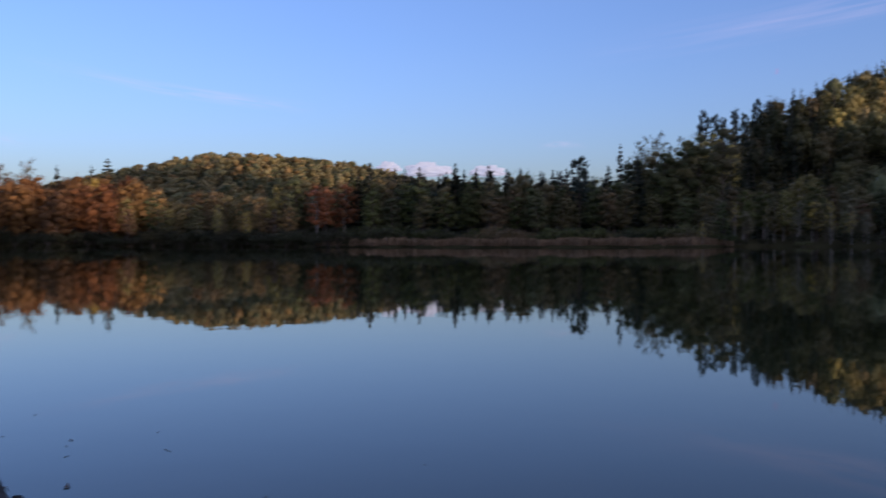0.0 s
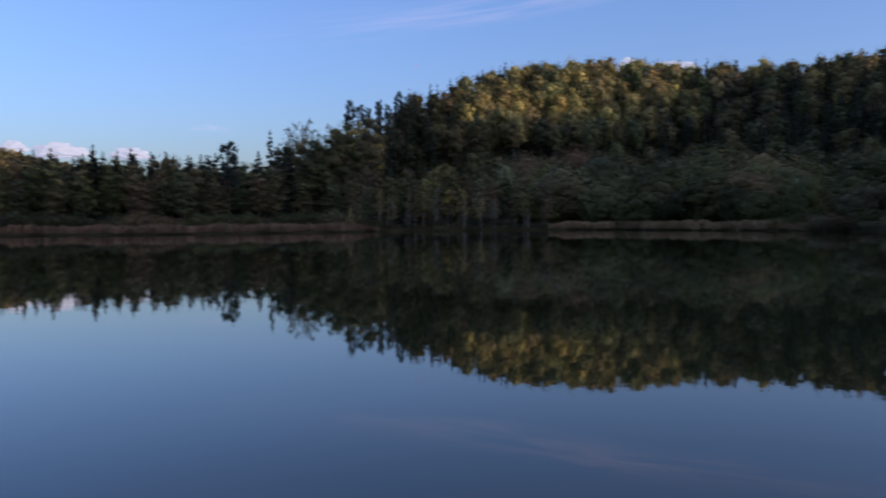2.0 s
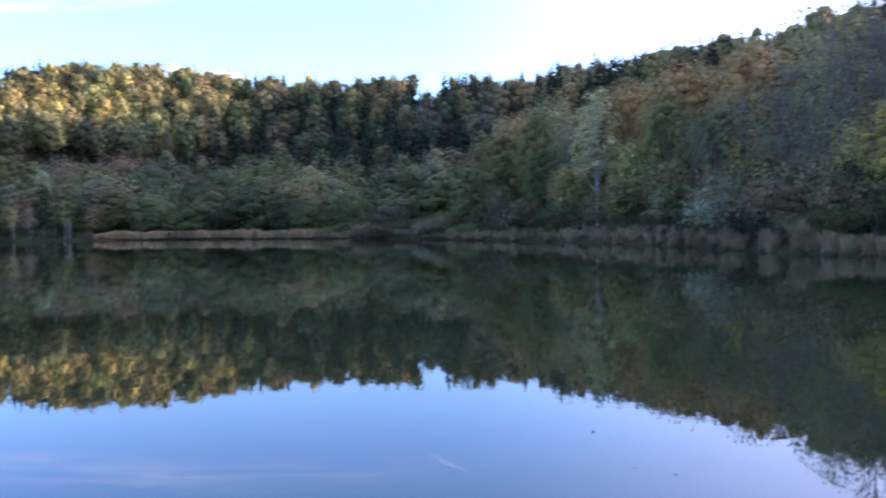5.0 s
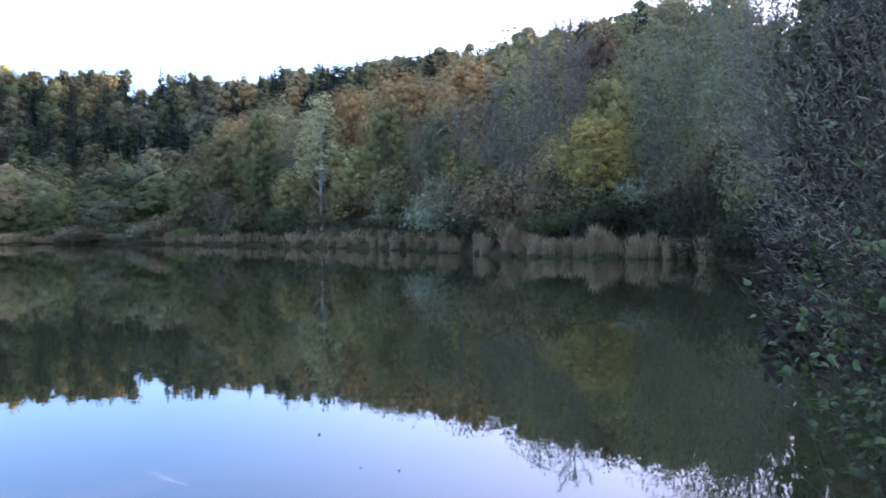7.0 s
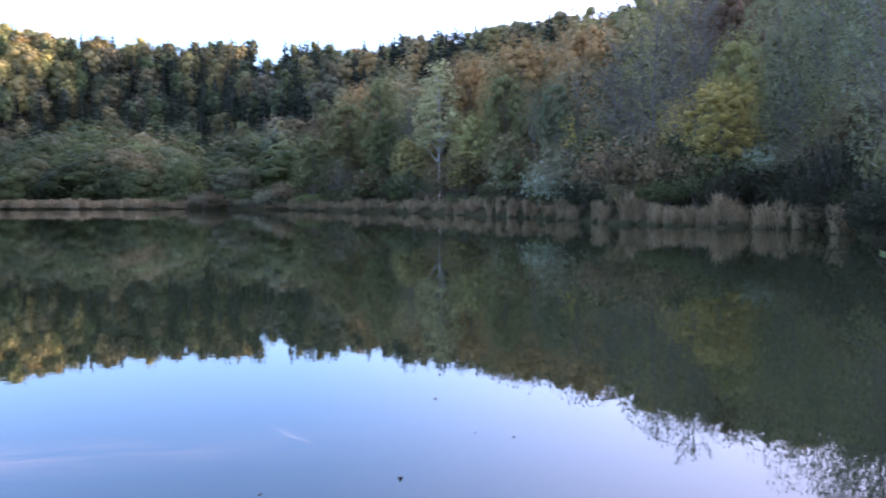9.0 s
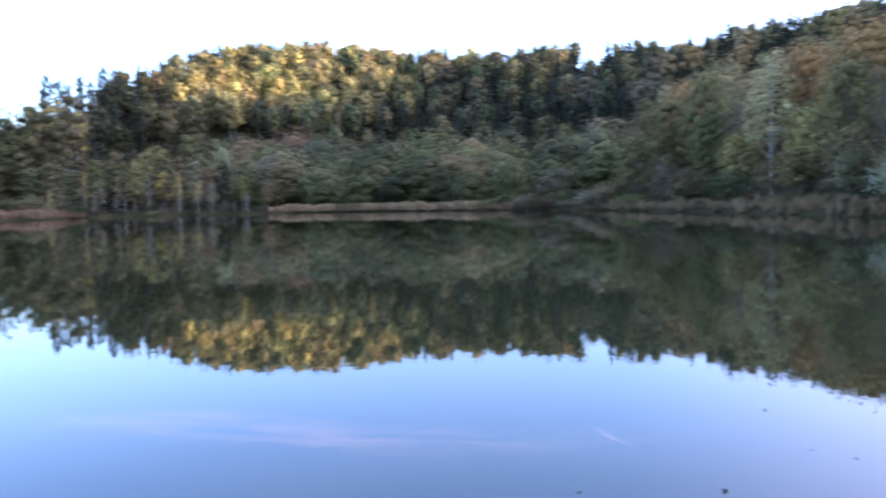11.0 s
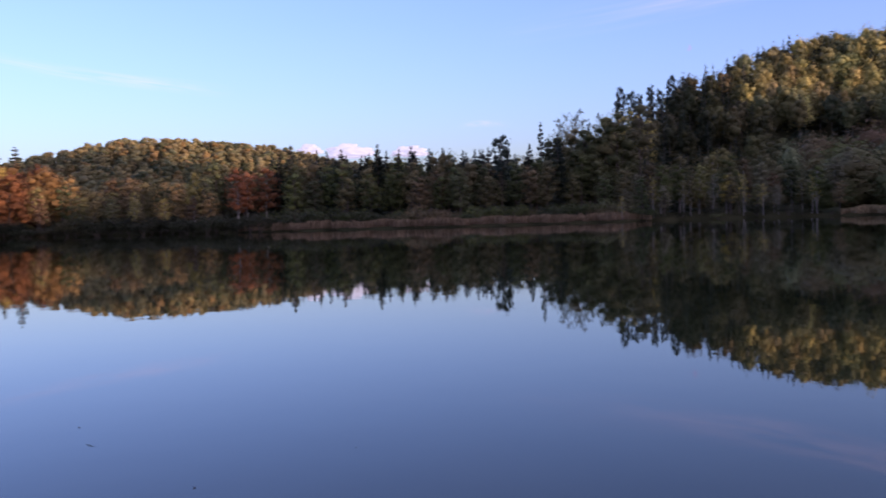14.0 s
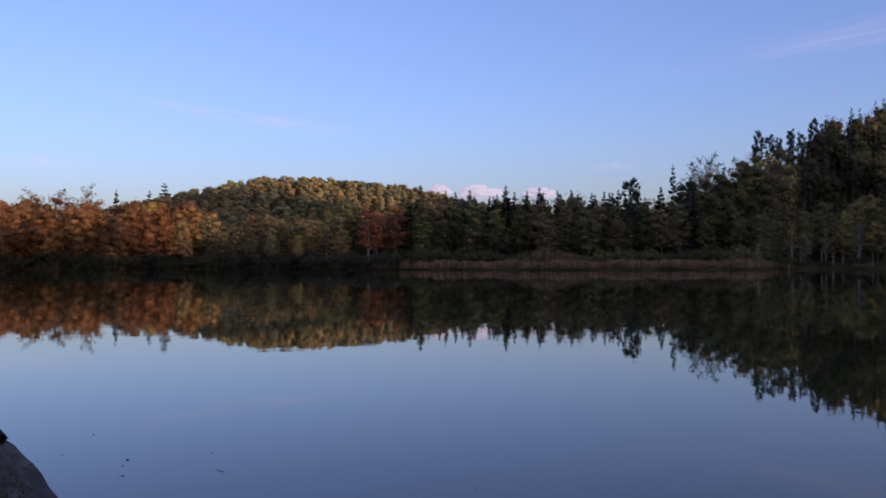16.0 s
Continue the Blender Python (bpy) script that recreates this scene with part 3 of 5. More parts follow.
def build_woods():
    rng = np.random.default_rng(7)
    tall = [shape_far(rng, 20, 9.6, 0.34, 11, 380, 0.85, 0.009, belly=0.62, bulk=1.3, flat=0.95, loose=0.5, heart=0.68, stray=0.16) for _ in range(6)]
    wide = [shape_far(rng, 20, 15.0, 0.05, 13, 380, 1.13, bulk=1.3, flat=0.9, loose=0.5, heart=0.68, stray=0.16) for _ in range(6)]
    spruce = [shape_spruce(rng, 20, 7.4, 0.06, 17, 7) for _ in range(3)]
    shapes = tall + wide + spruce
    slots = [1] * 12 + [2] * 3

    # the middle hill
    az, d = scatter(rng, 13.5, 54, lambda a: table(0, a) + 38, lambda a: table(2, a) + 40, 7.8)
    u = (d - table(1, az)) / (table(2, az) - table(1, az))
    n = len(az)
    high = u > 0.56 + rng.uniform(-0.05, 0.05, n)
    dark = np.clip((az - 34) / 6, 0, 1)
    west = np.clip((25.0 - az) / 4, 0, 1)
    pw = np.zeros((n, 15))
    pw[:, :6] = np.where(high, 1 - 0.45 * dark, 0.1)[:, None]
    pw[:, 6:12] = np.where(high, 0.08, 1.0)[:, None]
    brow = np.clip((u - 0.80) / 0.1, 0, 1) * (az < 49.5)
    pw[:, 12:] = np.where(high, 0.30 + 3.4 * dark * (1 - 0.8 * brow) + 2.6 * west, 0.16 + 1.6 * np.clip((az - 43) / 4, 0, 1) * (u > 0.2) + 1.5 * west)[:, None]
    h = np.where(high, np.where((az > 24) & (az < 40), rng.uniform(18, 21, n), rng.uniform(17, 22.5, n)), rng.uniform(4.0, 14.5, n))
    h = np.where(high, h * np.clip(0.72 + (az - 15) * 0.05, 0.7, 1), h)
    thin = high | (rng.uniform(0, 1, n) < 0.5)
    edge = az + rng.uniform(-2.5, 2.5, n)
    # Bright leaves only in the sunlit zone; shaded trees around it get darker ones.
    gold_lit = high & (edge > 25.0) & (edge < 38.0) & (u > 0.66 + rng.uniform(-0.05, 0.05, n))
    gold_lit |= (brow > 0.5) & (edge > 36) & (rng.uniform(0, 1, n) < 0.6)
    dim = high & ~gold_lit
    gap = (az > 49.0) & (az < 50.9) & (u > 0.75)
    h = np.where(gap, 12.5, h)
    woods("hill_woodland", "tall golden autumn trees, coloured as sunlit, and dark spruces on the upper hillside", rng, az[gold_lit], d[gold_lit], shapes, slots, pw[gold_lit], h[gold_lit], LEAF_HILL_LIT)
    for pick, mat in ((dim & (az > 26), LEAF_WOODS), (dim & (az <= 26), LEAF_WOODS_SHADED)):
        woods("hill_woodland", "dark spruces and olive trees on the ridge, leaves darkened for shade", rng, az[pick], d[pick], shapes, slots, pw[pick], h[pick], mat)
    # Low trees whose darkened leaves make the shaded gaps beneath the tall wood.
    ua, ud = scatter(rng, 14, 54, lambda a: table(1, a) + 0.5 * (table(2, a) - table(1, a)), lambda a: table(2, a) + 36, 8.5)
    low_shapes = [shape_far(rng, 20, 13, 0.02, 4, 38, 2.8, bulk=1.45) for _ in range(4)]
    woods("hill_understory", "low olive and brown trees, darkened for shade, under the tall hillside wood", rng, ua, ud, low_shapes, [1] * 4, [1] * 4, rng.uniform(3.0, 6.0, len(ua)) * np.where(ud > table(2, ua) - 20, np.where((ua > 48.6) & (ua < 51.2), 1.2, 2.7), 1), LEAF_UNDER_SHADED)
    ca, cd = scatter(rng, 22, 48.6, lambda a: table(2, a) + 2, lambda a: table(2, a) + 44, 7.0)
    woods("hill_understory", "low olive and brown trees along the wooded crest", rng, ca, cd, low_shapes, [1] * 4, [1] * 4, rng.uniform(8.5, 12.5, len(ca)), LEAF_UNDER_SHADED)
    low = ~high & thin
    # West of 32 degrees the lower trees take the shade-darkened leaves.
    for pick, mat in ((low & (az > 32), LEAF_WOODS), (low & (az <= 32), LEAF_WOODS_SHADED)):
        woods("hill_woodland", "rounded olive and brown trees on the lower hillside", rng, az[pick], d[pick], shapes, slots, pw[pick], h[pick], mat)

    # the hill on the right, down to its shore
    az, d = scatter(rng, 54, 100, lambda a: table(0, a) + 24, lambda a: table(2, a) + 26, 7.7)
    keep = (az < 87) | (rng.uniform(0, 1, len(az)) < 0.4)
    az, d = az[keep], d[keep]
    u = (d - table(1, az)) / (table(2, az) - table(1, az))
    n = len(az)
    pw = np.zeros((n, 15))
    pw[:, :6], pw[:, 6:12] = 0.6, 1.0
    pw[:, 12:] = (0.05 + np.where(az < 64, 12.0, 1.2) * np.clip((u - 0.45) / 0.25, 0, 1))[:, None]
    h = np.where(u > 0.72, rng.uniform(12, 18, n), np.where(u > 0.4, rng.uniform(8, 12, n), rng.uniform(9, 15, n)))
    h = np.where(az > 88, h * 0.62, h)
    near = d < 160
    fine = [shape_far(rng, 20, 9.5, 0.2, 15, 480, 1.0, heart=0.6) for _ in range(4)] + [shape_far(rng, 20, 15.0, 0.05, 20, 560, 1.4, heart=0.6, flat=0.9) for _ in range(4)]
    fine += [shape_spruce(rng, 20, 6.4, 0.10, 24, 8) for _ in range(2)]
    pn = np.concatenate([np.full((near.sum(), 8), 1.0), np.repeat(pw[near, 12:13], 2, 1)], 1)
    woods("slope_woodland", "brown, olive and rust trees on the near steep bank", rng, az[near], d[near], fine, [1] * 8 + [2] * 2, pn, h[near], LEAF_BANK)
    woods("slope_woodland", "brown, olive and rust trees on the steep shaded bank", rng, az[~near], d[~near], shapes, slots, pw[~near], h[~near], LEAF_BANK)

    coarse = [shape_far(rng, 20, 13, 0.05, 3, 28, 3.4, bulk=1.6) for _ in range(3)]
    # behind the viewpoint
    az, d = scatter(rng, 100, 180, lambda a: table(1, a) + 12, lambda a: table(2, a) + 20, 10.0)
    woods("back_woodland", "mixed trees on the hill behind the shore", rng, az, d, coarse, [1] * 3, [1] * 3, rng.uniform(9, 13, len(az)), LEAF_WOODS)
    az, d = scatter(rng, 51, 90, lambda a: table(2, a) + 20, lambda a: table(2, a) + 190, 12.0)
    # Trees for the added, unseen hill that blocks the sun.
    hz, hd = scatter(rng, 90, 115, lambda a: 420 + 0 * a, lambda a: 700 + 0 * a, 17.0)
    woods("back_woodland", "mixed trees on the unseen added hill behind the right bank", rng, hz, hd, coarse, [1] * 3, [1] * 3, rng.uniform(9, 13, len(hz)), LEAF_WOODS)
    slim = [shape_spruce(rng, 20, 7.0, 0.06, 11, 5) for _ in range(4)]
    left = (az < 72.5) & (rng.uniform(0, 1, len(az)) < np.where(az < 67, 0.8, 0.6))
    woods("plateau_woodland", "dark spruces along the plateau beyond the ridge", rng, az[left], d[left], slim, [2] * 4, [1] * 4, rng.uniform(9, 16, left.sum()), LEAF_WOODS)
    woods("plateau_woodland", "brown and olive woods on the plateau beyond the bank", rng, az[~left], d[~left], tall[:3] + wide[:3], [1] * 6, [1] * 6, rng.uniform(8, 13, (~left).sum()), LEAF_BANK)

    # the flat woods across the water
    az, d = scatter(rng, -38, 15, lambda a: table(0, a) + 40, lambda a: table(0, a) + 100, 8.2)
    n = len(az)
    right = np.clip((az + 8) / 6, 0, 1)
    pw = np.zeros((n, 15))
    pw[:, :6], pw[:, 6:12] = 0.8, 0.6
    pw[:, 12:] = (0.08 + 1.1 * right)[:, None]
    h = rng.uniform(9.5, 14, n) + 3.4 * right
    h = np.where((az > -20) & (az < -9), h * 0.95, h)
    # The dimness of these woods is put into their darkened leaf colour.
    woods("shore_woodland", "dense mixed woods behind the far shore", rng, az, d, shapes, slots, pw, h, LEAF_WOODS_SHADED)

    # the far hill
    az, d = scatter(rng, -30, 8, lambda a: 515 + 0 * a, lambda a: 712 + 0 * a, 8.4)
    fa, fd = scatter(rng, -25, 0, lambda a: 420 + 0 * a, lambda a: 515 + 0 * a, 9.0)
    az, d = np.concatenate([az, fa]), np.concatenate([d, fd])
    low = [shape_far(rng, 20, 15.0, 0.0, 5, 50, 1.7, bulk=1.35, flat=0.8, heart=0.9) for _ in range(6)]
    woods("distant_woodland", "russet and olive woods on the distant sunlit hill", rng, az, d, low, [1] * 6, [1] * 6, rng.uniform(6.5, 11.5, len(az)), LEAF_FAR)


build_woods()


# ---- trees that can be told apart ----
def part(name, me, parent, label=""):
    ob = new(name, me)
    ob.parent = parent
    if label:
        ob["label"] = label
    return ob


SHAPES = {}


def shape(kind, variant):
    """The trees' own shapes, drawn once each: (wood, leaves, height)."""
    key = (kind, variant)
    if key not in SHAPES:
        rng = np.random.default_rng(sum(map(ord, kind)) * 7 + variant)
        h = {"oak": 16, "forest": 18, "birch": 14, "bare": 16, "spruce": 20, "larch": 20, "pine": 20, "shrub": 4, "willow": 9, "sapling": 5, "near": 14, "thin": 14, "nearbare": 15, "nearshrub": 4, "mist": 14}[kind]
        if kind == "oak":
            s = shape_broad(rng, h, 11, 0.10, 24, 800, 0.85, core=1, flat=0.62)
        elif kind == "forest":
            s = shape_broad(rng, h, 7.4, 0.25, 14, 640, 0.60, core=1, bulk=1.1, loose=0.4, heart=0.70, stray=0.12)
        elif kind == "birch":
            s = shape_broad(rng, h, 4.6, 0.36, 34, 3000, 0.28, True, 0.0068, 6, loose=0.5, core=1, bulk=0.8, droop=0.4, heart=0.45)
        elif kind == "bare":
            s = shape_bare(rng, h, 6, 0.30, 16, 8, 420, 0.5)
        elif kind == "spruce":
            s = shape_spruce(rng, h, 6.6, 0.05, 26, 9)
        elif kind == "larch":
            s = shape_spruce(rng, h, 4.6, 0.15, 24, 6, 0.3, 0.75)
        elif kind == "pine":
            s = shape_pine(rng, h, 6.0, 0.45, 22, 560, 0.75)
        elif kind == "shrub":
            s = shape_shrub(rng, h, 6.5, 480, 0.6)
        elif kind == "willow":
            s = shape_broad(rng, h, 10.5, 0.0, 17, 1150, 0.58, False, 0.012, 5, flat=0.8, core=1, loose=0.4, belly=0.3, bulk=1.2, heart=0.74, stray=0.12)
        elif kind == "sapling":
            s = shape_broad(rng, h, 2.4, 0.12, 10, 420, 0.2, True, 0.010, 5, loose=0.32, core=0)
        elif kind == "near":
            s = shape_broad(rng, h, 10.2, 0.22, 48, 4700, 0.32, True, 0.011, 5, loose=0.6, core=1, bulk=0.85, belly=0.5, heart=0.52, stray=0.2)
        elif kind == "thin":
            s = shape_broad(rng, h, 9.0, 0.18, 40, 2400, 0.26, True, 0.011, 5, loose=0.41, core=0, bulk=0.9)
        elif kind == "mist":
            s = shape_broad(rng, h, 9.5, 0.02, 80, 10000, 0.15, True, 0.008, 5, loose=0.6, core=0, bulk=0.6)
        elif kind == "nearbare":
            s = shape_bare(rng, h, 7.0, 0.16, 28, 20, 1500, 0.12)
        else:
            s = shape_shrub(rng, h, 5.6, 950, 0.36, 11)
        SHAPES[key] = (*s, h)
    return SHAPES[key]


FIRST = {}


def plant(name, kind, leaf, az, dist, top, label, group, wide=1.0, bark=None, by_height=False, seed=None, span=0.0):
    """A tree at a bearing and distance; top: the elevation of its tip in degrees, or its height in metres; span: the breadth in degrees."""
    base = spot(az, dist)
    base.z = max(base.z, -0.1) - 0.12
    height = top if by_height else dist * math.tan(radians(top)) + EYE - base.z
    pick = int(abs(az * 37.7 + dist * 3.1)) if seed is None else seed
    bark = bark or BARK
    key = (name, kind, pick % 3, leaf.name, bark.name, label, group)
    wood, leaves, h = shape(kind, pick % 3)
    s = height / h
    sx = s ** 0.75 * wide
    if span:
        sx = 1.25 * dist * radians(span) / {"near": 10.2, "thin": 9.0, "mist": 9.5, "birch": 4.6, "nearbare": 7.0, "nearshrub": 5.6, "sapling": 2.4}[kind]
    turn = (pick * 2.399) % 6.283
    m = Matrix.Translation(base) @ Matrix.Rotation(turn, 4, "Z")
    if key not in FIRST:
        ob = tagged(new(name), label, "shrub" if "shrub" in name else "tree", group)
        part("trunk", mesh_of("trunk", *wood, [bark], smooth=True), ob)
        part("crown", mesh_of("crown", leaves[0], leaves[1], [leaf, DENSE.get(leaf.name, leaf)], leaves[2] if len(leaves) > 2 else None, None, leaves[2] == 1 if len(leaves) > 2 else False), ob)
        ob.matrix_basis = m @ Matrix.Diagonal((sx, sx, s, 1))
        FIRST[key] = ob
        return ob
    f = FIRST[key].scale
    return copy_thing(FIRST[key], m @ Matrix.Diagonal((sx / f.x, sx / f.y, s / f.z, 1)))


def ray_point(az, el, d):
    a, e = np.radians(az), np.radians(el)
    return np.stack([d * np.sin(a), d * np.cos(a), EYE + d * np.tan(e)], -1)


def rows_of(rng, az0, az1, step, jitter=0.35):
    az = az0
    while az < az1:
        yield az + rng.uniform(-jitter, jitter) * step
        az += step * rng.uniform(0.8, 1.2)


def shore_at(az):
    return float(table(0, az) * (1 + 0.012 * np.sin(az * 1.9) + 0.008 * np.sin(az * 4.7 + 1)))


def build_left_shore():
    rng = np.random.default_rng(21)
    g = "oaks on the sunlit shore"
    for back, lo, hi in ((7, 2.6, 3.5), (17, 3.3, 4.0), (28, 3.6, 4.1)):
        for az in rows_of(rng, -37, -19.5, 1.75):
            plant("oak_tree", "oak", LEAF_OAK, az, shore_at(az) + back + rng.uniform(-3, 3), rng.uniform(lo, hi), "rust-orange oak tree lit by low sun", g)
    for az, d, top in ((-25.2, 236, 4.5), (-28.3, 236, 4.1), (-26.6, 240, 4.2)):
        plant("bare_tree", "bare", LEAF_GREY, az, d, top, "nearly leafless tree among oaks", "bare trees", 1.2, BARK_PALE)
    plant("larch_tree", "larch", NEEDLE, -20.8, 245, 4.85, "thin ragged larch above oaks", "larches", 2.0)
    plant("larch_tree", "larch", NEEDLE, -21.7, 245, 4.4, "thin ragged larch above oaks", "larches", 1.7)
    plant("larch_tree", "larch", NEEDLE, -23.6, 245, 4.4, "thin ragged larch above oaks", "larches", 1.2)
    plant("oak_tree", "oak", LEAF_YELLOW, -21.6, 226, 3.75, "golden oak tree lit by low sun", "golden oaks")
    plant("oak_tree", "oak", LEAF_YELLOW, -22.7, 222, 3.6, "golden oak tree lit by low sun", "golden oaks")


def build_middle_shore():
    rng = np.random.default_rng(22)
    g = "trees along the far shore"
    # pale and dark trees at the foot of the distant hill
    for back, lo, hi in ((6, 1.2, 2.2), (15, 2.0, 2.9), (26, 2.4, 3.3)):
        for az in rows_of(rng, -19.5, -9, 1.55):
            leaf = (LEAF_MIXED, LEAF_PALE, LEAF_RUSSET, LEAF_AMBER)[int(rng.integers(4))]
            tint = {"leaf_mixed": "olive-brown", "leaf_pale": "pale yellow-green", "leaf_amber": "amber-brown", "leaf_russet": "dull russet"}[leaf.name]
            plant("shore_tree", "forest", leaf, az, shore_at(az) + back + rng.uniform(-3, 3), rng.uniform(lo, hi), tint + " broadleaf tree on the far shore", g, 1.1)
    # Shrubs in darkened leaves paint the shade along the waterline.
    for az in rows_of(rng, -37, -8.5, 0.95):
        plant("shrub", "shrub", LEAF_SHADE, az, shore_at(az) + rng.uniform(-0.3, 3.0), rng.uniform(1.8, 4.2), "undergrowth at the water's edge, coloured dark for shade", "shore undergrowth", 1.0, None, True)
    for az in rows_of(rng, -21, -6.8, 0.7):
        plant("shrub", "shrub", LEAF_SHADE, az, shore_at(az) + rng.uniform(-1.2, 0.6), rng.uniform(2.0, 4.6), "undergrowth at the water's edge, coloured dark for shade", "shore undergrowth", 0.8, None, True)
    plant("shore_tree", "forest", LEAF_YELLOW, -10.8, 190, 3.38, "yellow-leaved slender tree near the water", "yellow trees", 0.75, BARK_PALE)
    plant("shore_tree", "forest", LEAF_YELLOW, -12.5, 186, 1.75, "yellow-leaved slender tree near the water", "yellow trees", 0.7, BARK_PALE)
    plant("shore_tree", "forest", LEAF_PALE, -14.3, 188, 2.2, "pale green slender tree near the water", "pale trees", 0.7, BARK_PALE)
    for az, d, top in ((-8.1, 199, 3.55), (-7.6, 203, 3.3), (-6.4, 202, 3.62)):
        plant("maple_tree", "forest", LEAF_RED, az, d, top, "orange-red maple tree with slender trunk", "red maples", 1.1, BARK_PALE)
    # the dark wood behind the reed bank
    for back, lo, hi in ((30, 2.5, 3.5), (38, 3.2, 4.0), (46, 3.6, 4.25)):
        for az in rows_of(rng, -9, 16, 1.5):
            if back == 30 and az < -5:
                continue
            leaf = (LEAF_MIXED, LEAF_MIXED, LEAF_RUSSET, LEAF_GREEN, LEAF_GREEN, LEAF_MIXED)[int(rng.integers(6))]
            tint = {"leaf_mixed": "olive-brown", "leaf_russet": "dull russet", "leaf_green": "dark green", "leaf_pale": "pale yellow-green"}[leaf.name]
            plant("shore_tree", "forest", leaf, az, shore_at(az) + back + rng.uniform(-3, 3), rng.uniform(lo, hi), tint + " broadleaf tree behind the reed bank", g, 1.1)
    gs = "spruces on the skyline"
    for az, top, w in ((-5.5, 4.2, 1.6), (-4.75, 4.93, 1.8), (-2.0, 4.1, 1.6), (-1.55, 4.65, 1.6), (0.0, 4.2, 1.4), (0.8, 4.92, 1.4),
                       (2.1, 4.3, 1.3), (2.95, 4.75, 1.4), (4.3, 4.35, 1.2), (5.0, 4.6, 1.2), (6.3, 4.4, 1.2), (7.6, 4.4, 1.3), (10.6, 4.7, 1.3), (12.4, 5.3, 1.2)):
        plant("spruce_tree", "spruce", NEEDLE, az, 216 + 6 * math.sin(az * 5), top, "dark pointed spruce tree behind the reed bank", gs, w)
    for az in rows_of(rng, -6, 10.5, 0.62):
        plant("spruce_tree", "spruce", NEEDLE, az, 224 + 8 * math.sin(az * 7), rng.uniform(4.05, 4.6), "dark pointed spruce tree behind the reed bank", gs, rng.uniform(0.9, 1.3))
    plant("pine_tree", "pine", NEEDLE, 8.8, 200, 5.3, "dark pine tree with rounded top", "pines", 0.8)
    plant("larch_tree", "larch", NEEDLE, 11.35, 225, 6.05, "thin ragged larch above dark woods", "larches", 0.9)
    plant("larch_tree", "larch", NEEDLE, 14.4, 240, 6.1, "thin ragged larch above dark woods", "larches", 0.9)
    for az, d, top in ((13.4, 238, 6.5), (12.9, 240, 6.0), (15.2, 240, 6.1)):
        plant("bare_tree", "bare", LEAF_GREY, az, d, top, "nearly leafless tree above dark woods", "bare trees", 1.1)
    for az in rows_of(rng, 11.8, 17.6, 0.75):
        plant("shore_tree", "forest", LEAF_MIXED, az, 225 + rng.uniform(-4, 12), 5.2 + (az - 12) * 0.31 + rng.uniform(-0.35, 0.25), "olive-brown broadleaf tree behind the reed bank", g, 1.2)
    # low scrub between reeds and wood
    for az in rows_of(rng, -6.5, 18, 0.95):
        leaf = (LEAF_MIXED, LEAF_SHADE, LEAF_GREEN, LEAF_RUSSET)[int(rng.integers(4))]
        plant("shrub", "shrub", leaf, az, shore_at(az) + rng.uniform(9, 20), rng.uniform(2.6, 4.6), "low brown scrub behind the reeds", "scrub behind the reeds", 1.1, None, True)


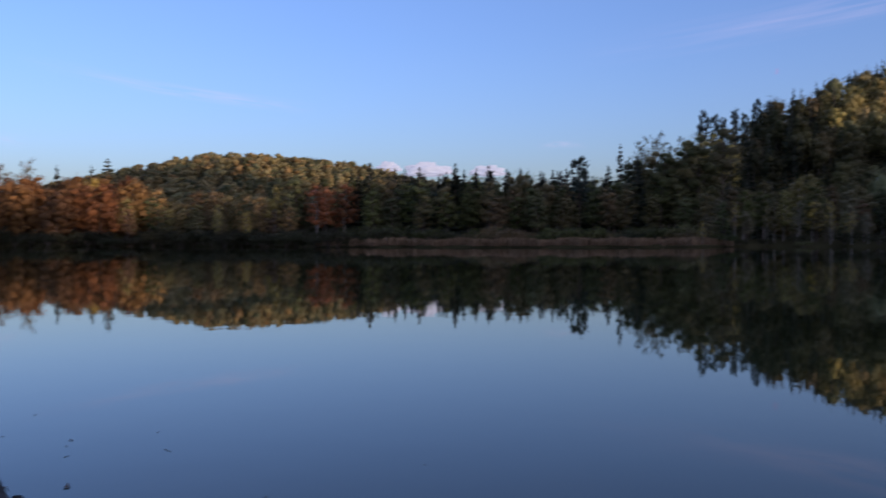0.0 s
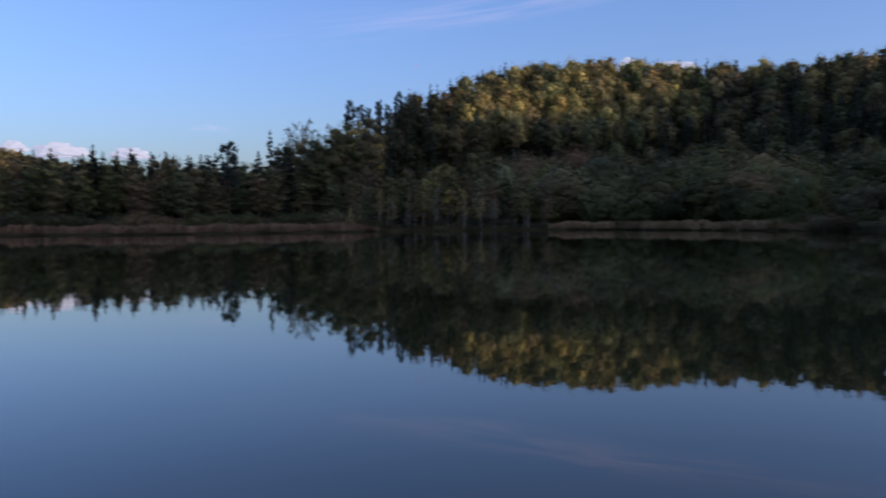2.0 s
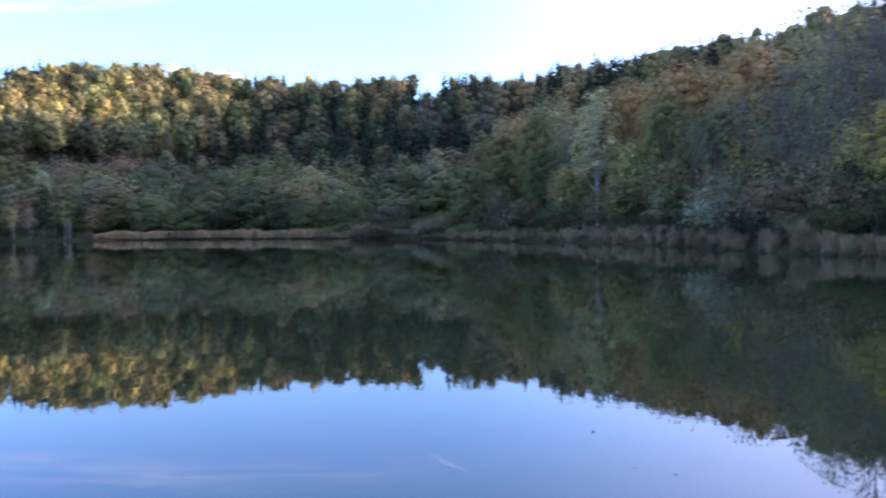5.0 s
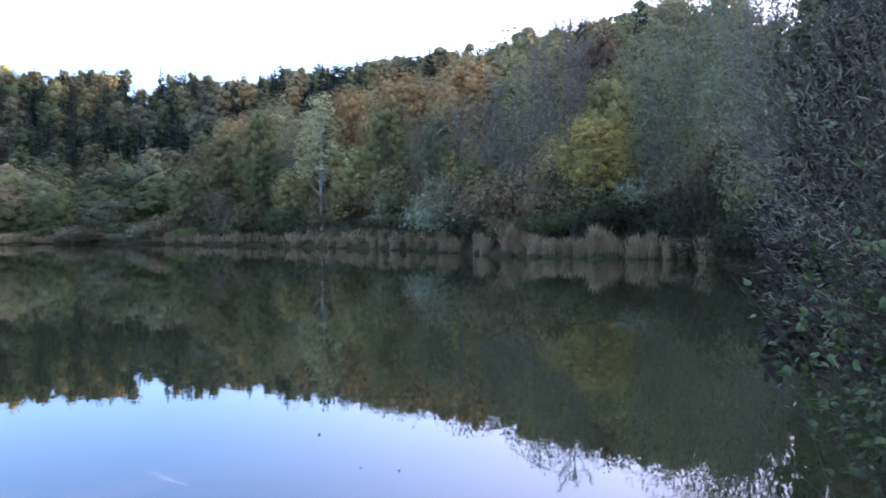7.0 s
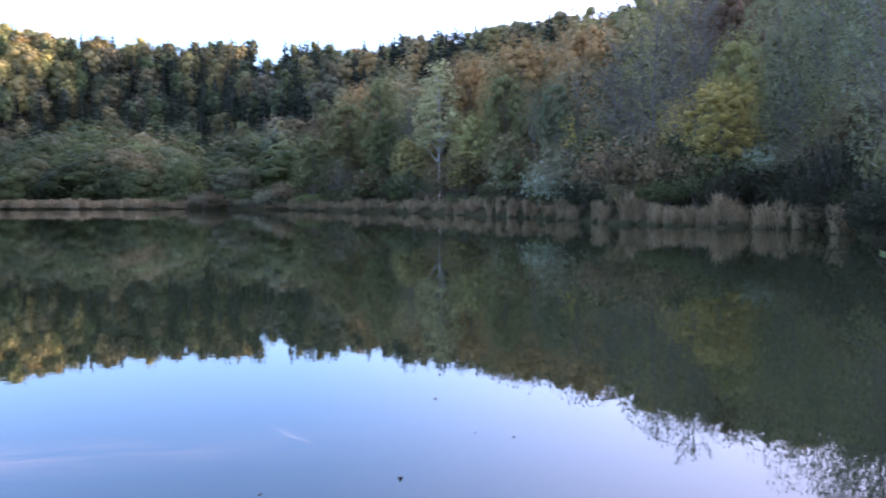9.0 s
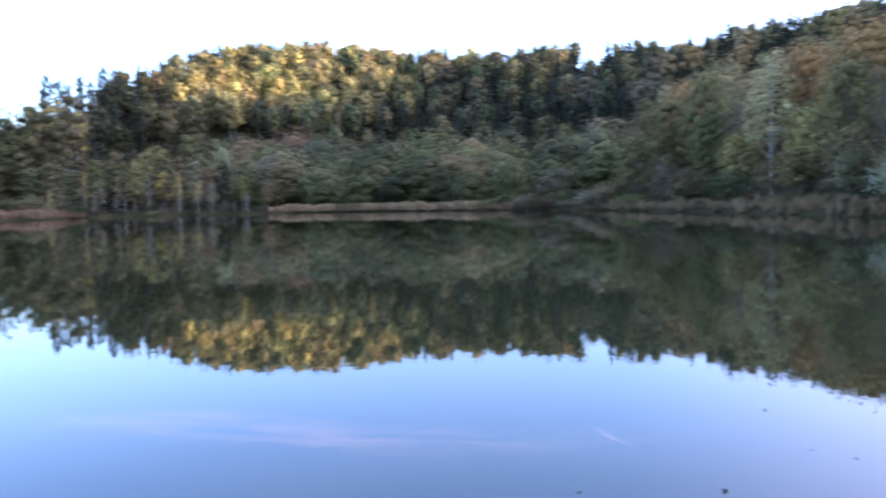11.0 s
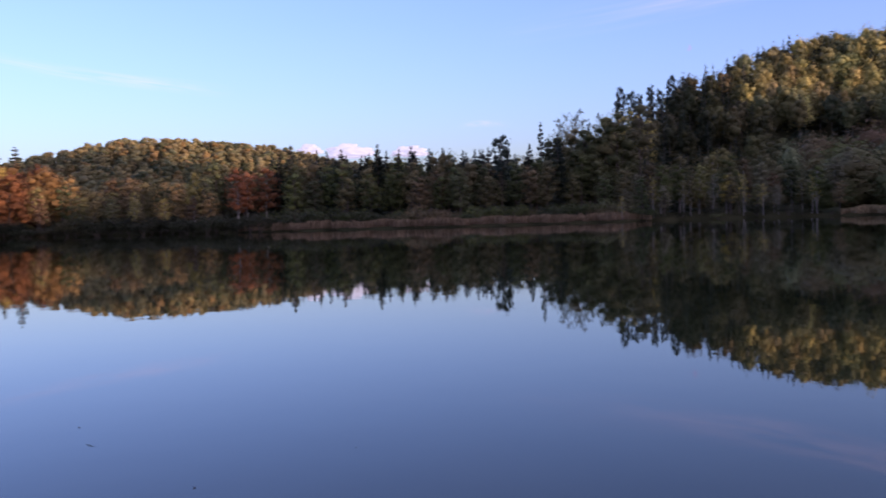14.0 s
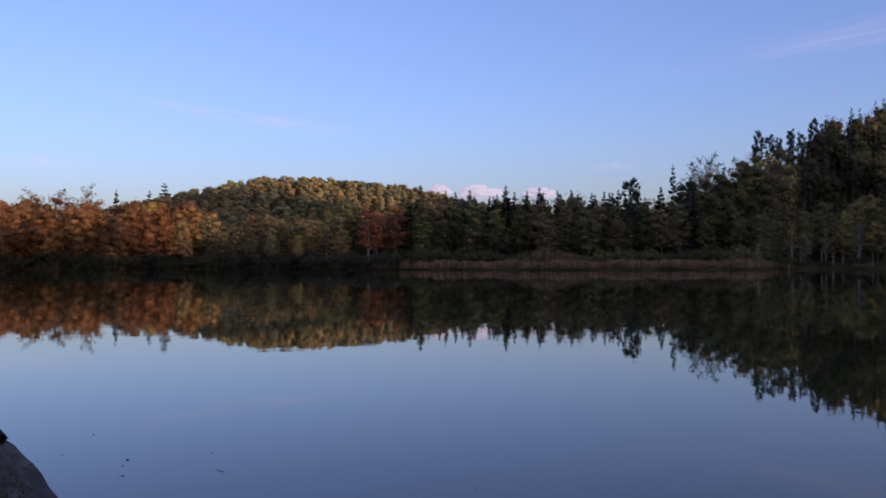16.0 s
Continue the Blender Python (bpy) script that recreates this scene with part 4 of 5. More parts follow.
def build_hill_foot():
    rng = np.random.default_rng(23)
    g = "trees at the foot of the hill"
    for back, lo, hi in ((6, 1.4, 2.6), (15, 2.3, 3.3), (26, 2.9, 3.9)):
        for az in rows_of(rng, 16.5, 29.5, 1.25):
            leaf = (LEAF_MIXED, LEAF_PALE, LEAF_GREY, LEAF_MIXED, LEAF_GREEN, LEAF_RUSSET)[int(rng.integers(6))]
            tint = {"leaf_mixed": "olive-brown", "leaf_pale": "pale yellow-green", "leaf_green": "dark green", "leaf_grey": "grey half-bare", "leaf_russet": "dull russet"}[leaf.name]
            plant("shore_tree", "forest", leaf, az, shore_at(az) + back + rng.uniform(-3, 3), rng.uniform(lo, hi), tint + " broadleaf tree at the foot of the hill", g, 0.95, BARK_PALE if rng.uniform() < 0.35 else BARK)
    for az, d, top in ((16.4, 318, 6.5), (17.2, 322, 6.6), (18.0, 312, 5.9), (22.7, 214, 2.25), (28.2, 470, 10.2)):
        plant("shore_tree", "forest", LEAF_YELLOW, az, d, top, "bright yellow broadleaf tree on the hillside", "yellow trees", 0.95, BARK_PALE)
    plant("willow_tree", "willow", LEAF_SAGE, 26.4, 252, 4.15, "silver-grey willow tree at the foot of the hill", "silver willows", 0.5)
    plant("willow_tree", "willow", LEAF_RUSSET, 28.0, 268, 4.7, "rounded grey-brown tree at the foot of the hill", "round trees", 1.0)
    plant("willow_tree", "willow", LEAF_RUSSET, 30.8, 276, 4.9, "rounded grey-brown tree at the foot of the hill", "round trees", 1.2)
    for az, top, w in ((16.4, 8.0, 0.55), (17.1, 7.7, 0.6), (17.6, 7.5, 0.5), (18.3, 7.95, 0.6), (18.8, 7.7, 0.6), (19.5, 8.5, 0.65), (20.2, 8.4, 0.65)):
        plant("pine_tree", "pine", NEEDLE, az, 346 + (az - 16.5) * 9, top, "dark pine tree on the ridge", "pines", w)
    for az, top in ((46.8, 9.7), (47.6, 9.85), (48.95, 9.55)):
        plant("bare_tree", "bare", LEAF_PALE, az, 478, top, "thin-leaved tree on the ridge against the sky", "ridge trees", 1.1 if az < 48 else 0.8, BARK_PALE)
    # bay: low green willows behind the tan reeds
    gw = "willows in the bay"
    for back, lo, hi in ((12, 1.5, 2.4), (24, 2.6, 3.6), (42, 3.3, 4.2), (62, 4.0, 4.9)):
        for az in rows_of(rng, 29.5, 51, 2.6 if back < 20 else 3.0):
            leaf = (LEAF_GREEN, LEAF_GREEN, LEAF_MIXED, LEAF_GREEN, LEAF_GREEN, LEAF_MIXED)[int(rng.integers(6))]
            tint = {"leaf_mixed": "olive-brown", "leaf_green": "soft green", "leaf_sage": "pale grey-green"}[leaf.name]
            plant("willow_tree", "willow", leaf, az, shore_at(az) + back + rng.uniform(-3, 3), rng.uniform(lo, hi), tint + " rounded willow in the marshy bay", gw, rng.uniform(1.1, 1.6))
    plant("willow_tree", "willow", LEAF_SAGE, 44.2, 190, 2.9, "blue-green willow in the marshy bay", "silver willows", 0.45)
    plant("willow_tree", "willow", LEAF_PALE, 38.3, 238, 3.5, "pale buff willow in the marshy bay", "pale willows", 0.8)
    plant("willow_tree", "willow", LEAF_GREEN, 44.9, 172, 2.7, "bright green willow beside the tan reeds", "bright willows", 0.7)
    for az in rows_of(rng, 16.8, 28.6, 1.5):
        plant("bare_tree", "bare", (LEAF_PALE, LEAF_YELLOW, LEAF_GREY)[int(rng.integers(3))], az, shore_at(az) + rng.uniform(1, 5), rng.uniform(1.0, 2.5), "slender pale-trunked tree at the water's edge", "slender waterside trees", rng.uniform(0.7, 1.0), BARK_PALE)
    # Waterside scrub, mostly in the leaves darkened for shade.
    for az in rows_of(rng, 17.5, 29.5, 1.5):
        plant("shrub", "shrub", (LEAF_SHADE, LEAF_MIXED, LEAF_SHADE)[int(rng.integers(3))], az, shore_at(az) + rng.uniform(0.0, 2.5), rng.uniform(1.0, 3.4), "grey-brown scrub overhanging the water", "waterside scrub", 1.0, None, True)
    for az in rows_of(rng, 44.9, 51, 0.8):
        plant("shrub", "shrub", (LEAF_GREY, LEAF_MIXED, LEAF_RUSSET)[int(rng.integers(3))], az, shore_at(az) + rng.uniform(-0.2, 1.5), rng.uniform(1.4, 3.4), "grey-brown scrub overhanging the water", "waterside scrub", 1.0, None, True)
    for az in rows_of(rng, 43, 58, 0.9):
        plant("shrub", "shrub", (LEAF_GREEN, LEAF_GREEN, LEAF_RUSSET)[int(rng.integers(3))], az, shore_at(az) + rng.uniform(3, 9), rng.uniform(2.0, 5.0), "grey-brown scrub overhanging the water", "waterside scrub", 1.0, None, True)


def build_right_bank():
    rng = np.random.default_rng(24)
    g = "trees on the steep bank"
    # bearing, distance beyond the shore, elevation of the tip, breadth in degrees, kind, leaf, words
    singles = [
        (52.6, 8, 4.2, 2.6, "near", LEAF_PALE, "yellow-olive tree"), (54.2, 6, 2.9, 2.2, "thin", LEAF_GREY, "grey half-bare tree"),
        (54.9, 15, 6.4, 3.2, "near", LEAF_PALE, "yellow-green tree"), (53.6, 22, 5.6, 2.6, "near", LEAF_RUSSET, "dull russet tree"),
        (56.8, 15, 8.0, 2.4, "near", LEAF_PALE, "yellow-topped tree"), (57.4, 8, 5.4, 2.6, "near", LEAF_GREEN, "green tree"), (55.8, 24, 7.4, 2.8, "near", LEAF_AMBER, "ochre tree"),
        (56.2, 5, 2.2, 2.2, "nearshrub", LEAF_GREY, "pale grey shrub"), (58.8, 12, 7.2, 2.4, "thin", LEAF_GREY, "grey-lilac half-bare tree"),
        (58.9, 7, 4.0, 2.4, "near", LEAF_PALE, "yellow-green tree"), (59.2, 5, 1.9, 2.4, "nearshrub", LEAF_MIXED, "olive shrub"),
        (62.7, 18, 9.2, 2.8, "near", LEAF_AMBER, "rust-brown tree"), (61.6, 22, 8.9, 2.6, "near", LEAF_RUSSET, "dull russet tree"),
        (63.2, 8, 5.5, 3.0, "near", LEAF_PALE, "olive tree"), (62.4, 6, 3.2, 2.6, "near", LEAF_PALE, "yellow-green tree"),
        (66.0, 22, 10.2, 4.8, "near", LEAF_AMBER, "orange-brown tree"), (65.0, 14, 8.2, 3.0, "near", LEAF_PALE, "olive tree"),
        (66.9, 11, 7.6, 2.8, "thin", LEAF_SAGE, "pale grey-green tree"), (65.0, 6, 4.2, 2.4, "near", LEAF_MIXED, "olive-brown tree"),
        (70.4, 25, 11.0, 4.4, "near", LEAF_AMBER, "orange-brown tree"), (69.6, 13, 9.0, 4.2, "thin", LEAF_GREY, "grey-lilac half-bare tree"),
        (68.3, 9, 7.6, 2.6, "near", LEAF_SAGE, "pale grey-green tree"), (71.8, 12, 8.6, 3.8, "thin", LEAF_GREY, "grey-lilac half-bare tree"),
        (72.2, 14, 9.4, 3.4, "nearbare", LEAF_GREY, "leafless grey tree"), (70.8, 7, 4.6, 3.0, "near", LEAF_MIXED, "olive-brown tree"),
        (69.0, 6, 5.4, 1.3, "sapling", LEAF_YELLOW, "bright yellow sapling"), (70.6, 5.5, 3.9, 1.5, "sapling", LEAF_YELLOW, "bright yellow sapling"),
        (66.1, 4, 3.1, 3.0, "nearshrub", LEAF_GREY, "purple-grey shrub"), (68.7, 2.5, 3.1, 3.4, "nearshrub", LEAF_SILVER, "silvery blue-green willow shrub"),
        (71.5, 4, 2.9, 3.2, "nearshrub", LEAF_GREY, "purple-grey shrub"), (73.2, 6, 4.4, 3.0, "thin", LEAF_GREY, "grey half-bare tree"),
        (73.6, 20, 12.4, 3.2, "thin", LEAF_PALE, "tall thinning olive tree"), (75.4, 22, 13.2, 3.6, "thin", LEAF_PALE, "tall thinning olive tree"),
        (76.6, 14, 13.4, 3.8, "nearbare", LEAF_PALE, "tall leafless tree with pale limbs"), (74.4, 12, 12.0, 3.8, "nearbare", LEAF_GREY, "tall leafless tree with pale limbs"),
        (75.4, 13, 10.6, 4.4, "thin", LEAF_GREY, "grey-lilac half-bare tree"), (77.4, 12, 11.6, 3.2, "nearbare", LEAF_GREY, "tall leafless tree with pale limbs"),
        (75.6, 8, 6.2, 2.2, "thin", LEAF_YELLOW, "thin yellow tree"), (74.8, 5, 4.0, 3.4, "nearshrub", LEAF_MIXED, "olive shrub"),
        (78.3, 6.5, 7.3, 4.3, "near", LEAF_YELLOW, "bright yellow broad tree"), (79.2, 15, 9.8, 3.8, "near", LEAF_PALE, "yellow-olive tree"),
        (78.8, 24, 12.6, 4.0, "near", LEAF_RUSSET, "dull russet tree"), (77.0, 4, 2.9, 3.0, "nearshrub", LEAF_GREEN, "green waterside shrub"),
        (79.3, 4, 3.3, 4.6, "nearshrub", LEAF_GREEN, "green waterside shrub"), (81.6, 5, 3.6, 3.4, "nearshrub", LEAF_SILVER, "silvery blue-green willow shrub"),
        (84.4, 14, 14.8, 7.2, "mist", LEAF_SAGE, "tall silvery green willow"), (81.8, 16, 13.2, 4.6, "mist", LEAF_SAGE, "tall green willow"),
        (89.4, 8, 17.5, 8.0, "mist", LEAF_SAGE, "tall silvery green willow"), (86.4, 18, 17.0, 6.5, "mist", LEAF_SAGE, "tall green willow"), (88.0, 14, 18.5, 8.5, "mist", LEAF_SAGE, "tall silvery green willow"), (82.6, 9, 8.4, 4.6, "thin", LEAF_SAGE, "pale grey-green tree"),
        (85.2, 8, 7.4, 4.4, "thin", LEAF_PALE, "thinning olive tree"), (83.6, 5, 4.6, 3.0, "nearshrub", LEAF_MIXED, "dark olive shrub"),
        (86.5, 6, 6.0, 4.0, "near", LEAF_MIXED, "dark olive tree"), (83.4, 1.5, 3.0, 2.6, "nearshrub", LEAF_SHADE, "dark shrub"), (85.0, 1.0, 4.2, 2.8, "nearshrub", LEAF_SHADE, "dark shrub"), (86.8, 1.5, 5.0, 3.0, "nearshrub", LEAF_SHADE, "dark shrub"), (88.6, 1.5, 5.5, 3.6, "nearshrub", LEAF_MIXED, "dark olive shrub"), (92.5, 14, 15.0, 7.0, "near", LEAF_MIXED, "dark olive tree"), (96, 16, 18.0, 8.0, "near", LEAF_MIXED, "dark olive tree"),
    ]
    for az, back, top, span, kind, leaf, words in singles:
        name = "shrub" if kind == "nearshrub" else "bank_tree"
        plant(name, kind, leaf, az, shore_at(az) + back, top, words + " on the steep wooded bank", g if name == "bank_tree" else "shrubs on the steep bank", 1.0, BARK_GREY, span=span)
    plant("birch_tree", "birch", LEAF_BIRCH, 60.7, shore_at(60.7) + 8, 8.8, "slender white-barked birch with pale thinning leaves", "birches", 1.0, BARK_BIRCH, span=2.8)
    # Low shrubs, many in leaves darkened for the shade under the bank trees.
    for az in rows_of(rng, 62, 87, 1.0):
        leaf = (LEAF_SHADE, LEAF_GREEN, LEAF_SHADE, LEAF_MIXED)[int(rng.integers(4))]
        plant("shrub", "nearshrub", leaf, az, shore_at(az) + rng.uniform(1.2, 2.6), rng.uniform(1.0, 2.9), "low undergrowth behind the reeds, coloured dark for shade", "undergrowth on the bank", 0.7, None, True)
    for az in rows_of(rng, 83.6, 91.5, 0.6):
        plant("shrub", "nearshrub", LEAF_SHADE, az, shore_at(az) + rng.uniform(-0.2, 1.2), rng.uniform(1.2, 2.8), "low undergrowth behind the reeds, coloured dark for shade", "undergrowth on the bank", 0.75, None, True)
    for az in rows_of(rng, 56, 86, 1.1):
        leaf = (LEAF_GREY, LEAF_MIXED, LEAF_GREEN, LEAF_RUSSET)[int(rng.integers(4))]
        tint = {"leaf_mixed": "olive-brown", "leaf_green": "dark green", "leaf_grey": "grey-brown", "leaf_russet": "dull russet"}[leaf.name]
        plant("shrub", "nearshrub", leaf, az, shore_at(az) + rng.uniform(3, 8), rng.uniform(1.5, 6.0), tint + " undergrowth above the reeds", "undergrowth on the bank", 0.85, None, True)


def build_dead_branch():
    d = shore_at(59.4) + 0.4
    a, b, c = (ray_point(z, e, r) for z, e, r in ((60.4, -0.3, d + 0.6), (59.7, 0.42, d), (58.85, 0.78, d - 0.3)))
    ts = np.linspace(0, 1, 9)[:, None]
    p = (1 - ts) ** 2 * a + 2 * ts * (1 - ts) * b + ts ** 2 * c
    ob = tagged(new("dead_branch"), "pale bare fallen branch leaning out over reeds", "branch")
    part("limb", mesh_of("limb", *tube(p, np.linspace(0.035, 0.012, 9), 6), [BARK_PALE], smooth=True), ob)
    for i, dz in ((4, 0.5), (6, -0.3)):
        part("side_twig", mesh_of("side_twig", *tube([p[i], p[i] + np.array([-0.25, 0.1, dz * 0.5]), p[i] + np.array([-0.5, 0.15, dz])], [0.011, 0.008, 0.004], 5), [BARK_PALE], smooth=True), ob)


build_left_shore()
build_middle_shore()
build_hill_foot()
build_right_bank()
build_dead_branch()


# ---- reeds ----
def reed_mesh(name, rng, x, y, z, heights, width, mat, lean=0.12):
    n = len(x)
    an = rng.uniform(0, 6.283, n)
    u = np.stack([np.cos(an), np.sin(an), 0 * an], 1)
    tilt = rng.normal(0, lean, (n, 2)) * heights[:, None]
    base = np.stack([x, y, z], 1)
    mid = base + np.stack([tilt[:, 0] * 0.35, tilt[:, 1] * 0.35, heights * 0.6], 1)
    tip = base + np.stack([tilt[:, 0], tilt[:, 1], heights], 1)
    w = width * rng.uniform(0.5, 1.3, (n, 1))
    v = np.stack([base - u * w * 0.35, base + u * w * 0.35, mid - u * w * 0.5, mid + u * w * 0.5, (mid + tip * 2) / 3 - u * w * 0.9, (mid + tip * 2) / 3 + u * w * 0.9, tip], 1).reshape(-1, 3)
    b = np.arange(n)[:, None] * 7
    f = np.concatenate([b + [0, 1, 3], b + [0, 3, 2], b + [2, 3, 5], b + [2, 5, 4], b + [4, 5, 6]])
    return mesh_of(name, v, f, [mat], None, np.repeat(rng.uniform(0, 1, n), 7))


def reed_bed(name, label, seed, az0, az1, near, far, count, height, width, mat, ragged=0.3, lean=0.1):
    rng = np.random.default_rng(seed)
    az = rng.uniform(az0, az1, count)
    s = rng.uniform(0, 1, count) ** 1.3 * (far - near) + near
    edge = np.clip(np.minimum(az - az0, az1 - az) / 1.2, 0.25, 1)
    clump = rng.uniform(0, 1, 400)[((az - az0) * 4.3).astype(int) % 400]
    d = table(0, az) * (1 + 0.012 * np.sin(az * 1.9) + 0.008 * np.sin(az * 4.7 + 1)) + s * edge + 0.8 * clump
    z = np.clip(ground(az, d), -0.3, None) - 0.1
    h = height * (1 - ragged * rng.uniform(0, 1, count)) * (0.82 + 0.1 * np.sin(az * 1.7) + 0.24 * clump) * (0.6 + 0.4 * edge)
    me = reed_mesh(name, rng, d * np.sin(np.radians(az)), d * np.cos(np.radians(az)), z, h, width, mat, lean)
    tagged(new(name, me), label, "reeds", kind="stuff")


reed_bed("reed_bed", "reddish-brown reed bank along the far shore", 31, -8.2, 18.2, 0.5, 11, 9000, 1.6, 0.11, REED_RED)
reed_bed("reed_bed", "straw-coloured reed strip in the bay", 32, 29.2, 44.7, 0.5, 8, 9000, 1.7, 0.09, REED_TAN, 0.45, 0.14)
reed_bed("reed_bed", "straw-coloured reeds along the steep bank", 33, 49.5, 68.0, 0.6, 2.4, 2000, 1.2, 0.05, REED_TAN, 0.7, 0.2)
reed_bed("grass_bank", "dull green grass at the edge of the oak shore", 34, -38, -17, -0.5, 2, 3200, 0.4, 0.12, GRASS, 0.5, 0.2)


def build_tufts():
    rng = np.random.default_rng(35)
    az = 50.5
    while az < 84.6:
        az += rng.choice([0.5, 0.7, 1.0, 1.5]) * (1.5 if az < 60 else 1.0)
        d = shore_at(az) - 0.2 + rng.uniform(-0.9, 0.3)
        p = spot(az, d)
        wide, tall = rng.uniform(0.22, 0.55), rng.uniform(1.1, 2.1)
        count = int(620 * wide)
        r, an = wide * np.sqrt(rng.uniform(0, 1, count)), rng.uniform(0, 6.283, count)
        h = tall * (1 - 0.65 * rng.uniform(0, 1, count) ** 1.5) * (1 - 0.25 * (r / wide) ** 2)
        ob = tagged(new("reed_tuft"), "dry straw-coloured reed tuft on a dark tussock in shallow water", "reeds", "reed tufts on the bank")
        part("foliage", reed_mesh("foliage", rng, r * np.cos(an), r * np.sin(an), np.full(count, 0.15), h, 0.022, REED_TAN, 0.17), ob)
        v, f = BALLS[2]
        part("tussock", mesh_of("tussock", v * rng.uniform(0.8, 1.15, (len(v), 1)) * np.array([wide * 1.15, wide * 1.15, 0.5]), f, [GROUND], smooth=True), ob, "dark muddy root tussock")
        ob.location = (p.x, p.y, min(p.z, 0) - 0.02)


build_tufts()


# ---- the near willow and the broad-leaved bush at the water's edge ----
def blades(rng, base, along, normal, length, width):
    """Slim leaves of two halves, folded along the midrib and drooping."""
    n = len(base)
    a, nn = unit(along), unit(normal)
    side = unit(np.cross(a, nn))
    nn = np.cross(side, a)
    l, w = length[:, None], width[:, None]
    mid = base + a * l * 0.5 + nn * l * 0.06
    tip = base + a * l - nn * l * 0.05
    lft, rgt = mid - side * w * 0.5 - nn * w * 0.18, mid + side * w * 0.5 - nn * w * 0.18
    v = np.stack([base, lft, mid, rgt, tip], 1).reshape(-1, 3)
    b = np.arange(n)[:, None] * 5
    return v, np.concatenate([b + [0, 2, 1], b + [0, 3, 2], b + [1, 2, 4], b + [2, 3, 4]])


def broad_leaves(rng, base, along, normal, length):
    n = len(base)
    a, nn = unit(along), unit(normal)
    side = unit(np.cross(a, nn))
    nn = np.cross(side, a)
    l = length[:, None]
    ring = [(0.0, 0.0, 0.0), (0.14, -0.30, -0.04), (0.44, -0.40, -0.12), (0.68, -0.20, -0.1), (1.12, 0.0, -0.2), (0.70, 0.22, -0.1), (0.40, 0.42, -0.10), (0.16, 0.28, -0.02), (0.5, 0.0, 0.05)]
    v = np.stack([base + l * (p * a + q * side * rng.uniform(0.85, 1.15, (n, 1)) + r * nn) for p, q, r in ring], 1).reshape(-1, 3)
    b = np.arange(n)[:, None] * 9
    return v, np.concatenate([b + [i, (i + 1) % 8, 8] for i in range(8)])


LEAF_WILLOW = glossier(leaf_material("leaf_willow", [(0.20, 0.185, 0.105), (0.31, 0.285, 0.175), (0.13, 0.125, 0.06), (0.44, 0.41, 0.29)], False, 0.8, 0.15, 0.49), 0.5, 0.3)
LEAF_BUSH = glossier(leaf_material("leaf_bush", [(0.042, 0.068, 0.017), (0.062, 0.092, 0.023), (0.050, 0.077, 0.024)], False, 0.6, 0.2), 0.45, 0.3)
LEAF_LIME = glossier(leaf_material("leaf_lime", [(0.060, 0.105, 0.026), (0.095, 0.130, 0.030)], False, 0.5, 0.3), 0.4, 0.4)
# Inner leaves, with the shade inside the bushes put into the colour.
LEAF_INNER_SHADE = leaf_material("leaf_inner_shade", [(0.035, 0.034, 0.022), (0.05, 0.042, 0.028), (0.03, 0.036, 0.02)], False, 0.5, 0.1)
TWIG = noisy_material("twig", [(0.022, 0.020, 0.013), (0.055, 0.047, 0.033), (0.10, 0.085, 0.062)], 14.0, 0.85, 0.3, (1, 1, 1), 0.004)


def wander(rng, n, amount):
    """A slow sideways wander that starts at nothing."""
    w = np.cumsum(rng.normal(0, 1, (n, 3)), 0)
    return amount * (w - w[:1]) / math.sqrt(n)


def build_near_willow():
    rng = np.random.default_rng(41)
    root = np.array([4.75, -1.25, 0.0])
    ob = tagged(new("willow_bush"), "silvery narrow-leaved willow bush overhanging the water", "bush")
    wood, base, along = [], [], []
    for i in range(170):
        el = rng.uniform(-6, 24)
        lim = np.interp(el, [-8, -4.3, -1.5, 3.4, 5.3, 8.3, 11.8, 20], [89.5, 88.0, 86.4, 86.2, 85.2, 87.0, 89.0, 92.0])
        az = lim + abs(rng.normal(0, 1)) * 5.5
        tip = ray_point(az, el, rng.uniform(3.7, 5.3))
        start = root + np.array([rng.normal(0, 0.22), rng.normal(0, 0.22), 0])
        knee = start * 0.55 + tip * 0.45 + np.array([0, 0, 0.45 + 0.1 * rng.normal()])
        ts = np.linspace(0, 1, 8)[:, None]
        p = (1 - ts) ** 2 * start + 2 * ts * (1 - ts) * knee + ts ** 2 * tip + wander(rng, 8, 0.07)
        wood.append(tube(p, np.linspace(0.008, 0.0014, 8), 4))
        k = 70
        f = rng.uniform(0.42, 1.0, k) ** 0.7
        q = np.stack([np.interp(f, ts[:, 0], p[:, c]) for c in range(3)], 1)
        d = unit(p[-1] - p[-3])
        base.append(q + rng.normal(0, 0.035, (k, 3)))
        along.append(d * 0.8 + rng.normal(0, 0.62, (k, 3)) + np.array([0, 0, 0.05]))
    part("framework", mesh_of("framework", *join(wood), [TWIG], smooth=True), ob, "grey-brown twigs")
    base, along = np.concatenate(base), np.concatenate(along)
    n = len(base)
    part("foliage", mesh_of("foliage", *blades(rng, base, along, rng.normal(size=(n, 3)) + [0, 0, 0.6], rng.uniform(0.036, 0.074, n), rng.uniform(0.0060, 0.0098, n)), [LEAF_WILLOW]), ob, "slim silvery leaves")


